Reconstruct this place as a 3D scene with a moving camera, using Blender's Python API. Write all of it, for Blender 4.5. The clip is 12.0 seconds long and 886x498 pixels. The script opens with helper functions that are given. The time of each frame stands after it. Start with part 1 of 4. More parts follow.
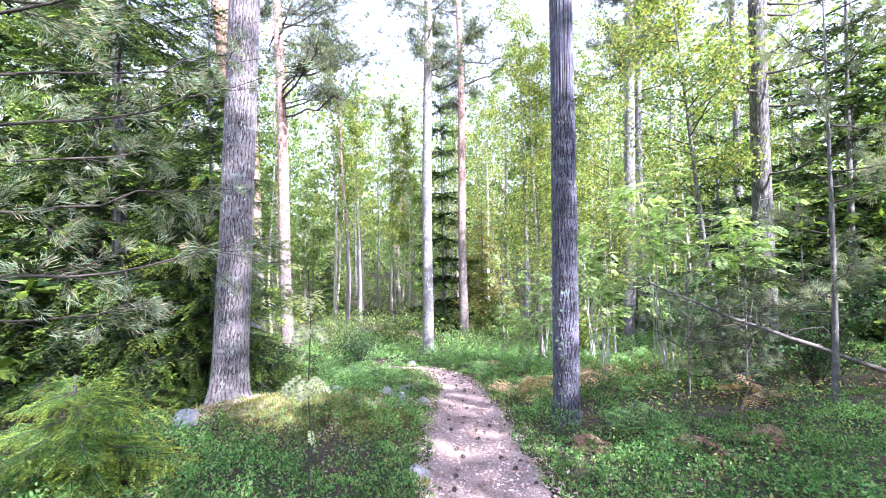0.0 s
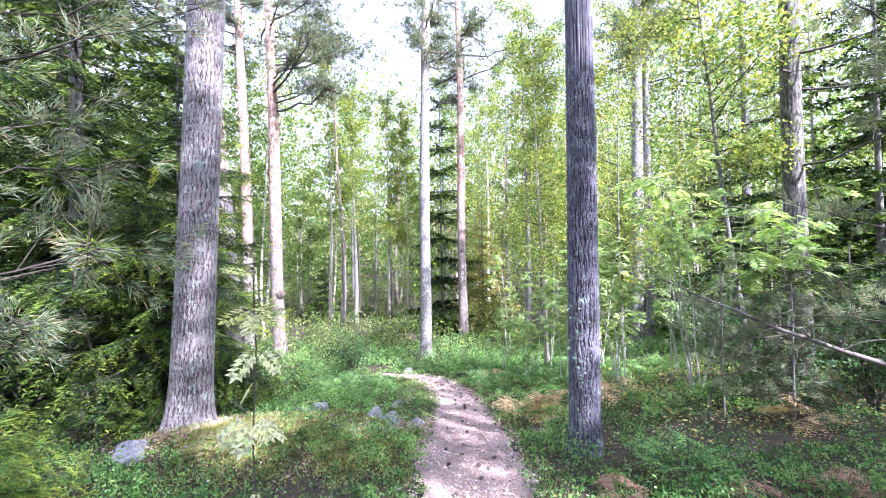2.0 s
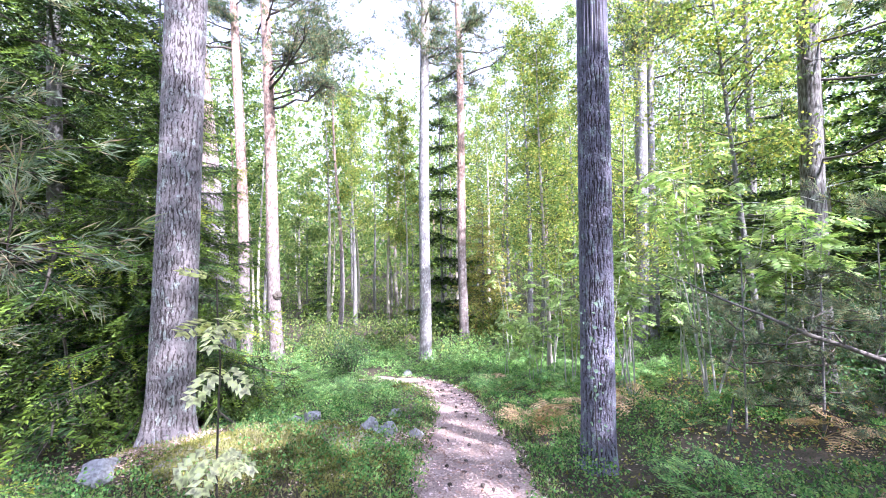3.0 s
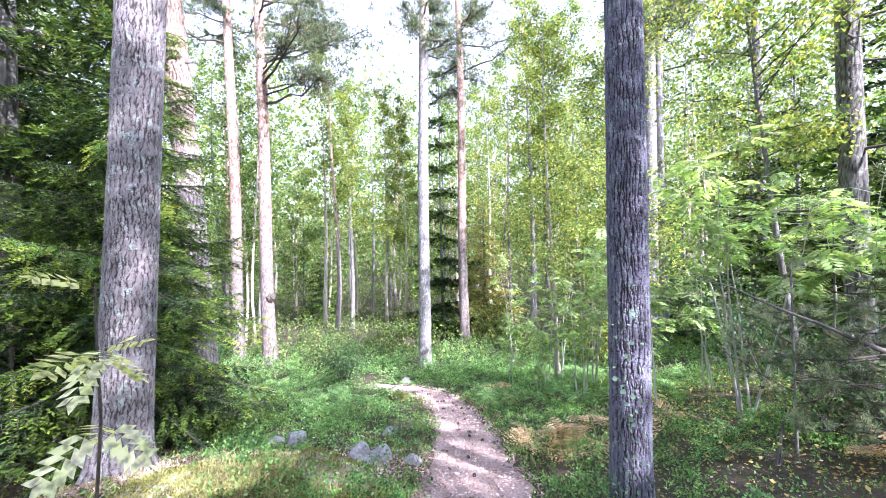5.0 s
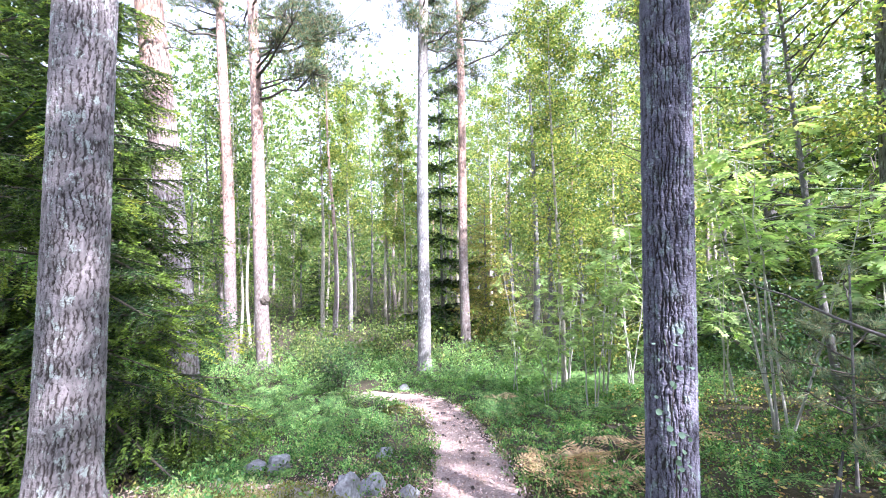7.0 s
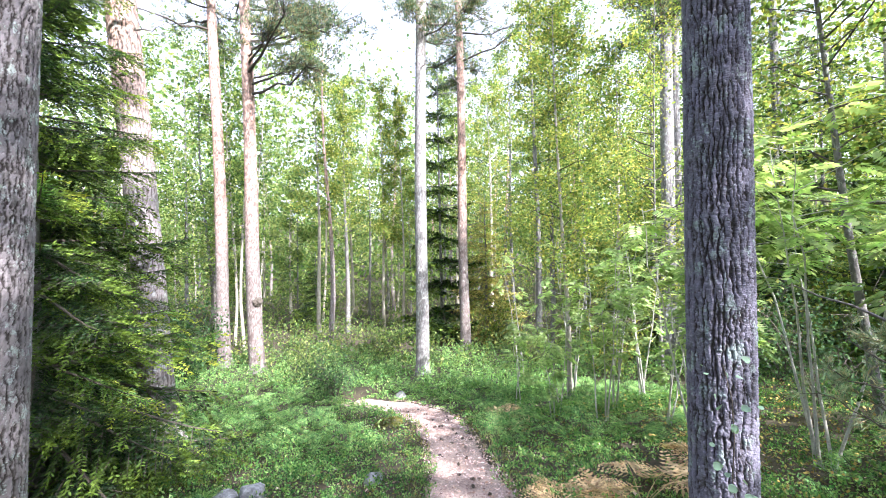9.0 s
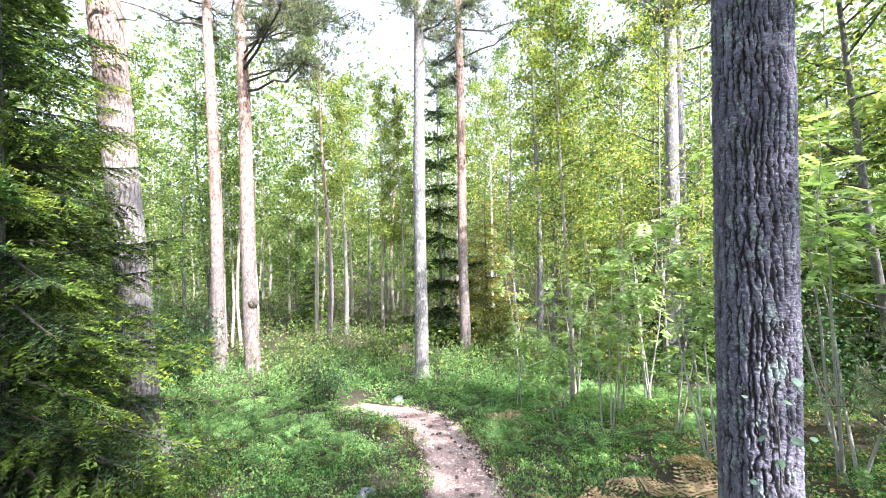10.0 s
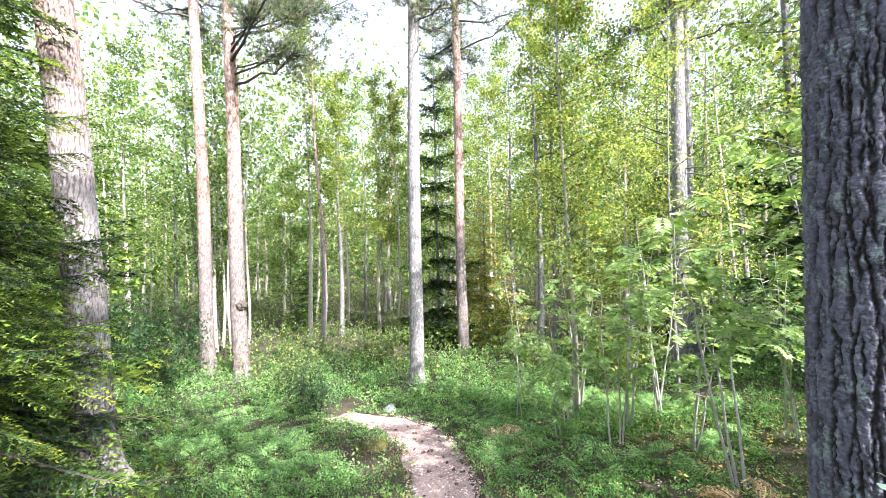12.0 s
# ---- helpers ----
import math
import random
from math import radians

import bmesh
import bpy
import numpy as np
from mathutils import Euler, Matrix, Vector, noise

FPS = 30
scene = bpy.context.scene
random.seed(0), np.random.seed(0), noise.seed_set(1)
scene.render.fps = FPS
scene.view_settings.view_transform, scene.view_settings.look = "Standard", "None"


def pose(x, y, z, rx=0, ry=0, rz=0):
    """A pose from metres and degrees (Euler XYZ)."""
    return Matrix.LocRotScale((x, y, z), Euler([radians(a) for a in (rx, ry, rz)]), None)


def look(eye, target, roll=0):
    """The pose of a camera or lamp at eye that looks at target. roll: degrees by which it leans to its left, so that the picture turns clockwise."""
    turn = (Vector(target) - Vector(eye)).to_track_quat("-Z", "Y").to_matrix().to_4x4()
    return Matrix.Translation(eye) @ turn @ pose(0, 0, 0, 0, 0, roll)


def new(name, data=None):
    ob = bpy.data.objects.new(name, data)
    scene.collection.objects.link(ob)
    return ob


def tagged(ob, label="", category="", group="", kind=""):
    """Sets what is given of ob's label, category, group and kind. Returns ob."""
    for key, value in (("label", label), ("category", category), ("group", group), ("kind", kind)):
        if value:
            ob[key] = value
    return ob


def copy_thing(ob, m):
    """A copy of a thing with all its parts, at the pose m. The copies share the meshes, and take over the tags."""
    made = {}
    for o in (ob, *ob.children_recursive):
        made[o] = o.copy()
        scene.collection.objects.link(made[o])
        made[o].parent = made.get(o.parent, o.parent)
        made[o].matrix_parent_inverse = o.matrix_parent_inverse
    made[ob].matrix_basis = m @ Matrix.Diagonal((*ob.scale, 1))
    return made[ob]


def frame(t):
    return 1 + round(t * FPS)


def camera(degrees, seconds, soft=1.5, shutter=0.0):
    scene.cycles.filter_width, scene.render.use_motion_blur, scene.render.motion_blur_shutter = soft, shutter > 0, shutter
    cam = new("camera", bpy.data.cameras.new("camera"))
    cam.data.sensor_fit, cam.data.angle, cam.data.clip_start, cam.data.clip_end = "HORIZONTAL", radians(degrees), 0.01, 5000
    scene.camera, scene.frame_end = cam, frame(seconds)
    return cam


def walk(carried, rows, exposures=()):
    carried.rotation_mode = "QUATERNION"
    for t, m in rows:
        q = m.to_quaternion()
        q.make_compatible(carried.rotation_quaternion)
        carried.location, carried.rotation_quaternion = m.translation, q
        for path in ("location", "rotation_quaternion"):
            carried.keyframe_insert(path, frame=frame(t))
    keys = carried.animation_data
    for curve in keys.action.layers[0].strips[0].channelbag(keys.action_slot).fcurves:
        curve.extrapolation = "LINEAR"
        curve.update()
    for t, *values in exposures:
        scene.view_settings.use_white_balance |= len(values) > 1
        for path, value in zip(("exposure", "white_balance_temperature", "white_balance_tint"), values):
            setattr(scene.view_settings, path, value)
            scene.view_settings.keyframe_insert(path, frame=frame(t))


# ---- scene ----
cam = camera(93.9, 12.0, soft=1.0)
METRES, EYE, TILT, LEAN, TURN = 3.4, 1.35, 0.0, 0.0, 0.0
ROWS = [
    (0.0, 0.0, 0.0, 0.0, 0.01, 0.64, 0.97),
    (0.5, 0.0005, 0.052, 0.0006, -0.01, 0.65, 0.96),
    (1.0, 0.0042, 0.1026, 0.0004, -0.03, 0.65, 0.98),
    (1.5, 0.007, 0.1529, -0.0011, -0.07, 0.67, 1.01),
    (2.0, 0.0098, 0.201, -0.0009, -0.07, 0.67, 1.05),
    (2.5, 0.0097, 0.2474, -0.0017, -0.09, 0.67, 1.09),
    (3.0, 0.0087, 0.2944, -0.0031, -0.1, 0.68, 1.1),
    (5.0, 0.0063, 0.4631, -0.0064, -0.13, 0.79, 1.16),
    (5.5, 0.0062, 0.501, -0.006, -0.15, 0.8, 1.17),
    (6.0, 0.0053, 0.5384, -0.0046, -0.16, 0.8, 1.18),
    (6.5, 0.0048, 0.5751, -0.0034, -0.16, 0.81, 1.19),
    (7.0, 0.0049, 0.6108, -0.0024, -0.14, 0.82, 1.2),
    (9.0, 0.0181, 0.7565, 0.0021, -0.11, 0.76, 1.29),
    (9.5, 0.0224, 0.7926, 0.0028, -0.09, 0.75, 1.32),
    (10.0, 0.0281, 0.8316, 0.0036, -0.06, 0.74, 1.36),
    (10.5, 0.035, 0.8709, 0.0033, -0.06, 0.71, 1.41),
    (11.0, 0.0448, 0.913, 0.0044, -0.06, 0.71, 1.44),
    (11.5, 0.0549, 0.9543, 0.0034, -0.05, 0.69, 1.49),
    (12.0, 0.0637, 0.9941, 0.0022, -0.04, 0.68, 1.54),
]
walk(cam, [(t, pose(0, 0, EYE, TILT, LEAN, TURN) @ pose(METRES * x, METRES * y, METRES * z, 90 + pitch, roll, yaw)) for t, x, y, z, yaw, pitch, roll in ROWS], [(0.0, 2.16, 5350, 29), (7.0, 2.1, 5450, 25), (9.0, 2.06, 5700, 19), (12.0, 2.04, 5800, 17)])

# ---- world, sun, exposure ----
SUN_AZ, SUN_EL = 140.0, 40.0      # compass degrees from +y towards +x, height
world = bpy.data.worlds.new("world")
scene.world = world
world.use_nodes = True
wn = world.node_tree.nodes
sky = wn.new("ShaderNodeTexSky")
sky.sky_type, sky.sun_disc = "NISHITA", False
sky.sun_elevation, sky.sun_rotation = radians(SUN_EL), radians(SUN_AZ)
sky.air_density, sky.dust_density = 1.0, 2.5
wn["Background"].inputs["Strength"].default_value = 0.15
veil = wn.new("ShaderNodeHueSaturation")      # thin white haze over the whole sky
veil.inputs["Saturation"].default_value, veil.inputs["Value"].default_value = 0.3, 1.05
world.node_tree.links.new(sky.outputs[0], veil.inputs["Color"])
world.node_tree.links.new(veil.outputs[0], wn["Background"].inputs["Color"])
sun = new("sun", bpy.data.lights.new("sun", "SUN"))
sun.data.energy, sun.data.angle, sun.data.color = 5.0, radians(0.6), (1.0, 0.91, 0.76)
_a, _e = radians(SUN_AZ), radians(SUN_EL)
sun.matrix_world = look((math.sin(_a) * math.cos(_e) * 40, math.cos(_a) * math.cos(_e) * 40, math.sin(_e) * 40), (0, 0, 0))


# ---- mesh helpers ----
def mesh_of(name, verts, faces, smooth=False, mat=None, attrs=None):
    """A mesh from numpy arrays; all faces have the same number of corners."""
    verts, faces = np.asarray(verts, float), np.asarray(faces, int)
    me = bpy.data.meshes.new(name)
    n, k = faces.shape
    me.vertices.add(len(verts)), me.loops.add(n * k), me.polygons.add(n)
    me.vertices.foreach_set("co", verts.ravel())
    me.loops.foreach_set("vertex_index", faces.ravel())
    me.polygons.foreach_set("loop_start", np.arange(n) * k)
    me.polygons.foreach_set("use_smooth", np.full(n, smooth))
    for key, values in (attrs or {}).items():
        me.attributes.new(key, "FLOAT", "POINT").data.foreach_set("value", np.asarray(values, float))
    me.update()
    me.validate()
    if mat:
        me.materials.append(mat)
    return me


def part(name, me, parent, label=""):
    ob = new(name, me)
    ob.parent = parent
    return tagged(ob, label)


def joined(pieces):
    """Several (verts, faces) as one."""
    vs, fs, n = [], [], 0
    for v, f in pieces:
        vs.append(v), fs.append(f + n)
        n += len(v)
    return np.concatenate(vs), np.concatenate(fs)


def tube(points, radii, sides=8, cap=True):
    """A tube along a line of points."""
    p, r = np.asarray(points, float), np.asarray(radii, float)
    d = np.gradient(p, axis=0)
    d /= np.linalg.norm(d, axis=1)[:, None] + 1e-9
    ref = np.array([0.0, 0, 1]) if abs(d[:, 2]).mean() < 0.8 else np.array([1.0, 0, 0])
    u = np.cross(d, ref)
    u /= np.linalg.norm(u, axis=1)[:, None] + 1e-9
    w = np.cross(d, u)
    a = np.linspace(0, 2 * np.pi, sides, endpoint=False)
    v = p[:, None] + r[:, None, None] * (np.cos(a)[None, :, None] * u[:, None] + np.sin(a)[None, :, None] * w[:, None])
    n = len(p)
    i, j = np.meshgrid(np.arange(n - 1), np.arange(sides), indexing="ij")
    j2 = (j + 1) % sides
    f = np.stack([i * sides + j, (i + 1) * sides + j, (i + 1) * sides + j2, i * sides + j2], -1).reshape(-1, 4)
    return v.reshape(-1, 3), f


def smooth_noise(x, y, seed=0, octaves=3):
    """Soft noise on arrays, about -1 to 1."""
    rng = np.random.default_rng(seed)
    out = np.zeros_like(np.asarray(x, float))
    for o in range(octaves):
        for _ in range(3):
            a, ph, k = rng.uniform(0, 6.28), rng.uniform(0, 6.28), 2.0 ** o * rng.uniform(0.7, 1.4)
            out += np.sin(k * (np.cos(a) * x + np.sin(a) * y) + ph) / 3 / 1.6 ** o
    return out


# ---- the lie of the land ----
FALL_Y = np.array([-200, -10, 0, 2.6, 4.4, 5.5, 8, 10, 13, 16, 22, 30, 60, 200.0])
FALL_Z = np.array([1.0, 0.35, 0.1, -0.18, -0.45, -0.62, -1.03, -1.5, -2.0, -2.4, -2.55, -2.3, -1.5, 2.0])
PATH_Y = np.array([-30, -3, 0, 2.6, 3.6, 4.85, 6.2, 7, 8, 8.85, 9.6, 10.4])
PATH_X = np.array([-1.0, 0.15, 0.3, 0.31, 0.23, 0.25, 0.27, 0.23, 0.12, 0.0, -0.15, -0.42])
_py = np.linspace(-3, 10.4, 150)
_bend = np.linspace(0, 1, 24)[1:]
LINE_X = np.concatenate([np.interp(_py, PATH_Y, PATH_X), -0.42 - 1.75 * _bend ** 1.15])
LINE_Y = np.concatenate([_py, 10.4 + 1.2 * (1 - (1 - _bend) ** 1.5)])
LINE_X = np.convolve(np.pad(LINE_X, 6, "edge"), np.ones(13) / 13, "valid")
LINE_Y = np.convolve(np.pad(LINE_Y, 6, mode="reflect", reflect_type="odd"), np.ones(13) / 13, "valid")
LINE_W = np.interp(LINE_Y, [0, 4.9, 6.2, 7, 9, 10.2, 11.6], [0.43, 0.45, 0.37, 0.33, 0.34, 0.42, 0.40])


def land(x, y):
    x, y = np.asarray(x, float), np.asarray(y, float)
    z = np.interp(y, FALL_Y, FALL_Z)
    for d in (0.5, 1.0):
        z = 0.5 * z + 0.25 * (np.interp(y - d, FALL_Y, FALL_Z) + np.interp(y + d, FALL_Y, FALL_Z))
    z = z + 0.055 * np.clip(x - 1.2, 0, 9)
    z = z + 0.24 * np.exp(-((x + 1.95) / 0.95) ** 4 - ((y - 4.75) / 0.75) ** 4)
    z = z + 0.10 * np.exp(-((x + 0.75) / 0.5) ** 2 - ((y - 4.6) / 0.6) ** 2)
    z = z + np.clip((np.hypot(x, y) - 75) * 0.2, 0, 13)
    off = np.clip(np.abs(x - np.interp(y, PATH_Y, PATH_X)) - 0.35, 0, 1)
    return z + off * (0.05 * smooth_noise(x, y, 3) + 0.025 * smooth_noise(x * 3, y * 3, 4))


def off_path(x, y):
    """How far a place lies outside the path's edge, in metres."""
    x, y = np.asarray(x, float), np.asarray(y, float)
    out = np.full(x.shape, 3.0)
    near = (np.abs(x) < 4.5) & (y > -6) & (y < 15)
    px, py = x[near], y[near]
    best = np.full(px.shape, 3.0)
    for lx, ly, lw in zip(LINE_X, LINE_Y, LINE_W):
        best = np.minimum(best, np.hypot(px - lx, py - ly) - lw)
    out[near] = best
    return out


# ---- materials ----
def mat(name, rough=0.8):
    m = bpy.data.materials.new(name)
    m.use_nodes = True
    b = m.node_tree.nodes["Principled BSDF"]
    b.inputs["Roughness"].default_value = rough
    return m, m.node_tree.nodes, m.node_tree.links, b


def ramp(nodes, stops):
    r = nodes.new("ShaderNodeValToRGB")
    while len(r.color_ramp.elements) < len(stops):
        r.color_ramp.elements.new(0.5)
    for e, (p, c) in zip(r.color_ramp.elements, stops):
        e.position, e.color = p, (*c, 1)
    return r


def tex(nodes, links, kind, scale, detail=4, stretch=(1, 1, 1), coord="Object"):
    c = nodes.new("ShaderNodeTexCoord")
    mp = nodes.new("ShaderNodeMapping")
    mp.inputs["Scale"].default_value = stretch
    t = nodes.new("ShaderNodeTexNoise" if kind == "noise" else "ShaderNodeTexVoronoi")
    t.inputs["Scale"].default_value = scale
    t.inputs["Detail"].default_value = detail
    links.new(c.outputs[coord], mp.inputs[0])
    links.new(mp.outputs[0], t.inputs["Vector"])
    return t


def mixed(nodes, links, fac, a, b, mode="MIX"):
    m = nodes.new("ShaderNodeMix")
    m.data_type, m.blend_type = "RGBA", mode
    for sock, val in ((m.inputs["Factor"], fac), (m.inputs[6], a), (m.inputs[7], b)):
        if isinstance(val, (int, float)):
            sock.default_value = val
        elif isinstance(val, tuple):
            sock.default_value = (*val, 1)
        else:
            links.new(val, sock)
    return m.outputs[2]


def bump(nodes, links, b, height, strength, dist):
    u = nodes.new("ShaderNodeBump")
    u.inputs["Strength"].default_value, u.inputs["Distance"].default_value = strength, dist
    links.new(height, u.inputs["Height"])
    links.new(u.outputs[0], b.inputs["Normal"])


def two_tone(name, stops, scale, scale2, stops2, rough=0.9, strength=0.4, dist=0.02, stretch=(1, 1, 1), fac=0.5):
    """A surface varied at two scales."""
    m, n, l, b = mat(name, rough)
    t1, t2 = tex(n, l, "noise", scale, 6, stretch), tex(n, l, "noise", scale2, 5, stretch)
    r1, r2 = ramp(n, stops), ramp(n, stops2)
    l.new(t1.outputs[0], r1.inputs[0]), l.new(t2.outputs[0], r2.inputs[0])
    l.new(mixed(n, l, fac, r1.outputs[0], r2.outputs[0]), b.inputs["Base Color"])
    bump(n, l, b, t2.outputs[0], strength, dist)
    return m


def bark_mat(name, plate, crack, lichen, lichen_amount, upper=None, up_from=5.0, scale=30):
    """Bark: plates and cracks by the mesh's relief, pale lichen in spots, and a warmer upper stem."""
    m, n, l, b = mat(name, 0.9)
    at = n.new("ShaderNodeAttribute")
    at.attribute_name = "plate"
    t1, t2, t3 = tex(n, l, "noise", scale, 6, (1, 1, 0.35)), tex(n, l, "noise", 16, 6, (1, 1, 0.7)), tex(n, l, "noise", 110, 4)
    r1 = ramp(n, [(0.3, tuple(c * 0.6 for c in plate)), (0.7, tuple(c * 1.25 for c in plate))])
    l.new(t1.outputs[0], r1.inputs[0])
    col = r1.outputs[0]
    if upper:
        ah = n.new("ShaderNodeAttribute")
        ah.attribute_name = "high"
        mr = n.new("ShaderNodeMapRange")
        mr.inputs[1].default_value, mr.inputs[2].default_value = up_from, up_from + 3.5
        l.new(ah.outputs["Fac"], mr.inputs[0])
        r4 = ramp(n, [(0.3, tuple(c * 0.7 for c in upper)), (0.7, tuple(c * 1.2 for c in upper))])
        l.new(t2.outputs[0], r4.inputs[0])
        col = mixed(n, l, mr.outputs[0], col, r4.outputs[0])
    lr = ramp(n, [(0.62 - lichen_amount, (0, 0, 0)), (0.70 - lichen_amount, (1, 1, 1))])
    mul = n.new("ShaderNodeMath")
    mul.operation = "MULTIPLY_ADD"
    mul.inputs[1].default_value, mul.inputs[2].default_value = 0.5, 0.0
    add = n.new("ShaderNodeMath")
    add.operation = "ADD"
    l.new(t3.outputs[0], mul.inputs[0]), l.new(mul.outputs[0], add.inputs[0])
    sub = n.new("ShaderNodeMath")
    sub.operation = "SUBTRACT"
    l.new(t2.outputs[0], sub.inputs[0])
    sub.inputs[1].default_value = 0.25
    l.new(sub.outputs[0], add.inputs[1]), l.new(add.outputs[0], lr.inputs[0])
    col = mixed(n, l, lr.outputs[0], col, lichen)
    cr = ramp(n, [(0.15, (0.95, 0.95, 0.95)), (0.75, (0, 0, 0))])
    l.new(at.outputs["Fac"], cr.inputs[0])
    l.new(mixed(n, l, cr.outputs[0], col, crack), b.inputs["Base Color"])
    vf = tex(n, l, "noise", 60, 5, (1, 1, 2.2))
    hsum = n.new("ShaderNodeMath")
    hsum.operation = "ADD"
    l.new(t1.outputs[0], hsum.inputs[0]), l.new(vf.outputs[0], hsum.inputs[1])
    bump(n, l, b, hsum.outputs[0], 0.9, 0.010)
    return m


def leaf_mat(name, colours, trans=0.45, rough=0.55, tip=None):
    """Thin leaves that let light through; each leaf takes a colour of its own."""
    m, n, l, b = mat(name, rough)
    g = n.new("ShaderNodeNewGeometry")
    k = len(colours)
    r = ramp(n, [(i / max(k - 1, 1), (c[0] + 0.02 * c[1], c[1], c[2] + 0.14 * c[1])) for i, c in enumerate(colours)])
    l.new(g.outputs["Random Per Island"], r.inputs[0])
    b.inputs["Specular IOR Level"].default_value = 0.2
    hs = n.new("ShaderNodeHueSaturation")
    t = tex(n, l, "noise", 0.9, 3)
    mr = n.new("ShaderNodeMapRange")
    mr.inputs[1].default_value, mr.inputs[2].default_value = 0.3, 0.7
    mr.inputs[3].default_value, mr.inputs[4].default_value = 0.7, 1.3
    fine = tex(n, l, "noise", 7.0, 2)
    mf = n.new("ShaderNodeMapRange")
    mf.inputs[1].default_value, mf.inputs[2].default_value = 0.32, 0.68
    mf.inputs[3].default_value, mf.inputs[4].default_value = 0.5, 1.5
    both = n.new("ShaderNodeMath")
    both.operation = "MULTIPLY"
    l.new(t.outputs[0], mr.inputs[0]), l.new(fine.outputs[0], mf.inputs[0])
    l.new(mr.outputs[0], both.inputs[0]), l.new(mf.outputs[0], both.inputs[1]), l.new(both.outputs[0], hs.inputs["Value"])
    shade = r.outputs[0]
    if tip:      # the year's new growth at the sprays' ends, sunlit brightness put into its colour
        at = n.new("ShaderNodeAttribute")
        at.attribute_name = "tip"
        shade = mixed(n, l, at.outputs["Fac"], shade, tip)
    l.new(shade, hs.inputs["Color"])
    l.new(hs.outputs[0], b.inputs["Base Color"])
    tr = n.new("ShaderNodeBsdfTranslucent")
    br = mixed(n, l, 1.0, hs.outputs[0], (1.0, 1.0, 0.55), "MULTIPLY")
    gain = n.new("ShaderNodeHueSaturation")
    gain.inputs["Value"].default_value = 1.6
    l.new(br, gain.inputs["Color"]), l.new(gain.outputs[0], tr.inputs[0])
    mx = n.new("ShaderNodeMixShader")
    mx.inputs[0].default_value = trans
    l.new(b.outputs[0], mx.inputs[1]), l.new(tr.outputs[0], mx.inputs[2])
    l.new(mx.outputs[0], n["Material Output"].inputs[0])
    return m


M_SOIL = two_tone("soil", [(0.35, (0.022, 0.018, 0.012)), (0.65, (0.075, 0.055, 0.036))], 6, 45, [(0.4, (0.022, 0.03, 0.01)), (0.62, (0.095, 0.07, 0.048))], 0.95, 0.6, 0.03)
M_PATH = two_tone("path_dirt", [(0.35, (0.26, 0.19, 0.17)), (0.65, (0.41, 0.325, 0.30))], 5, 60, [(0.36, (0.11, 0.07, 0.06)), (0.58, (0.45, 0.36, 0.335))], 0.95, 0.5, 0.015)
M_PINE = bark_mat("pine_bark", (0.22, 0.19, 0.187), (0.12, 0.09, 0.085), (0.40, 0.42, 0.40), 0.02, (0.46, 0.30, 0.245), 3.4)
# orange upper bark; lower bark paler than other pines, standing for sun on it
M_ORANGE_SUNLIT = bark_mat("sunlit_orange_pine_bark", (0.30, 0.275, 0.28), (0.11, 0.09, 0.085), (0.42, 0.44, 0.44), 0.05, (0.52, 0.31, 0.23), 3.2)
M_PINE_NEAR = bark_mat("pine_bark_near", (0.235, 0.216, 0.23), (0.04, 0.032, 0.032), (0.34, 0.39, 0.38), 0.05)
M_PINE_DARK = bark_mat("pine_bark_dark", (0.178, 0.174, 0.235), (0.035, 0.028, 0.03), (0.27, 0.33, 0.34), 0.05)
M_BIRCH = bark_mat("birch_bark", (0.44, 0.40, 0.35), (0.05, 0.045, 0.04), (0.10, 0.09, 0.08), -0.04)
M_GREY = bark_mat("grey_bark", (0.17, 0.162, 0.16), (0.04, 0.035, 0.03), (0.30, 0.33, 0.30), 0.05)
M_TWIG = two_tone("twig_bark", [(0.3, (0.035, 0.028, 0.022)), (0.7, (0.11, 0.09, 0.075))], 20, 80, [(0.3, (0.04, 0.034, 0.028)), (0.7, (0.14, 0.125, 0.11))], 0.9)
M_DEAD = two_tone("dead_wood", [(0.3, (0.09, 0.08, 0.075)), (0.7, (0.22, 0.20, 0.19))], 8, 60, [(0.3, (0.06, 0.05, 0.045)), (0.7, (0.27, 0.25, 0.24))], 0.85, 0.5, 0.01, (1, 1, 1))
M_STEM = two_tone("pale_stem", [(0.3, (0.34, 0.33, 0.30)), (0.7, (0.58, 0.58, 0.54))], 10, 70, [(0.3, (0.20, 0.19, 0.16)), (0.7, (0.55, 0.55, 0.51))], 0.8)
M_ROCK = two_tone("rock", [(0.35, (0.22, 0.22, 0.235)), (0.65, (0.36, 0.37, 0.39))], 5, 40, [(0.35, (0.15, 0.15, 0.16)), (0.65, (0.42, 0.43, 0.45))], 0.9, 0.8, 0.02)
M_MOSSROCK = two_tone("mossy_rock", [(0.42, (0.17, 0.17, 0.05)), (0.58, (0.34, 0.30, 0.26))], 4, 55, [(0.38, (0.12, 0.13, 0.035)), (0.62, (0.36, 0.31, 0.27))], 0.95, 0.9, 0.03)
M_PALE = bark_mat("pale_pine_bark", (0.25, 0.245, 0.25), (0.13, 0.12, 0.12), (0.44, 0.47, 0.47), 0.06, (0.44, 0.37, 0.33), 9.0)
L_SPRUCE = leaf_mat("spruce_needles", [(0.009, 0.024, 0.007), (0.018, 0.043, 0.010), (0.034, 0.075, 0.015), (0.06, 0.11, 0.02)], 0.2, 0.5, tip=(0.24, 0.36, 0.045))
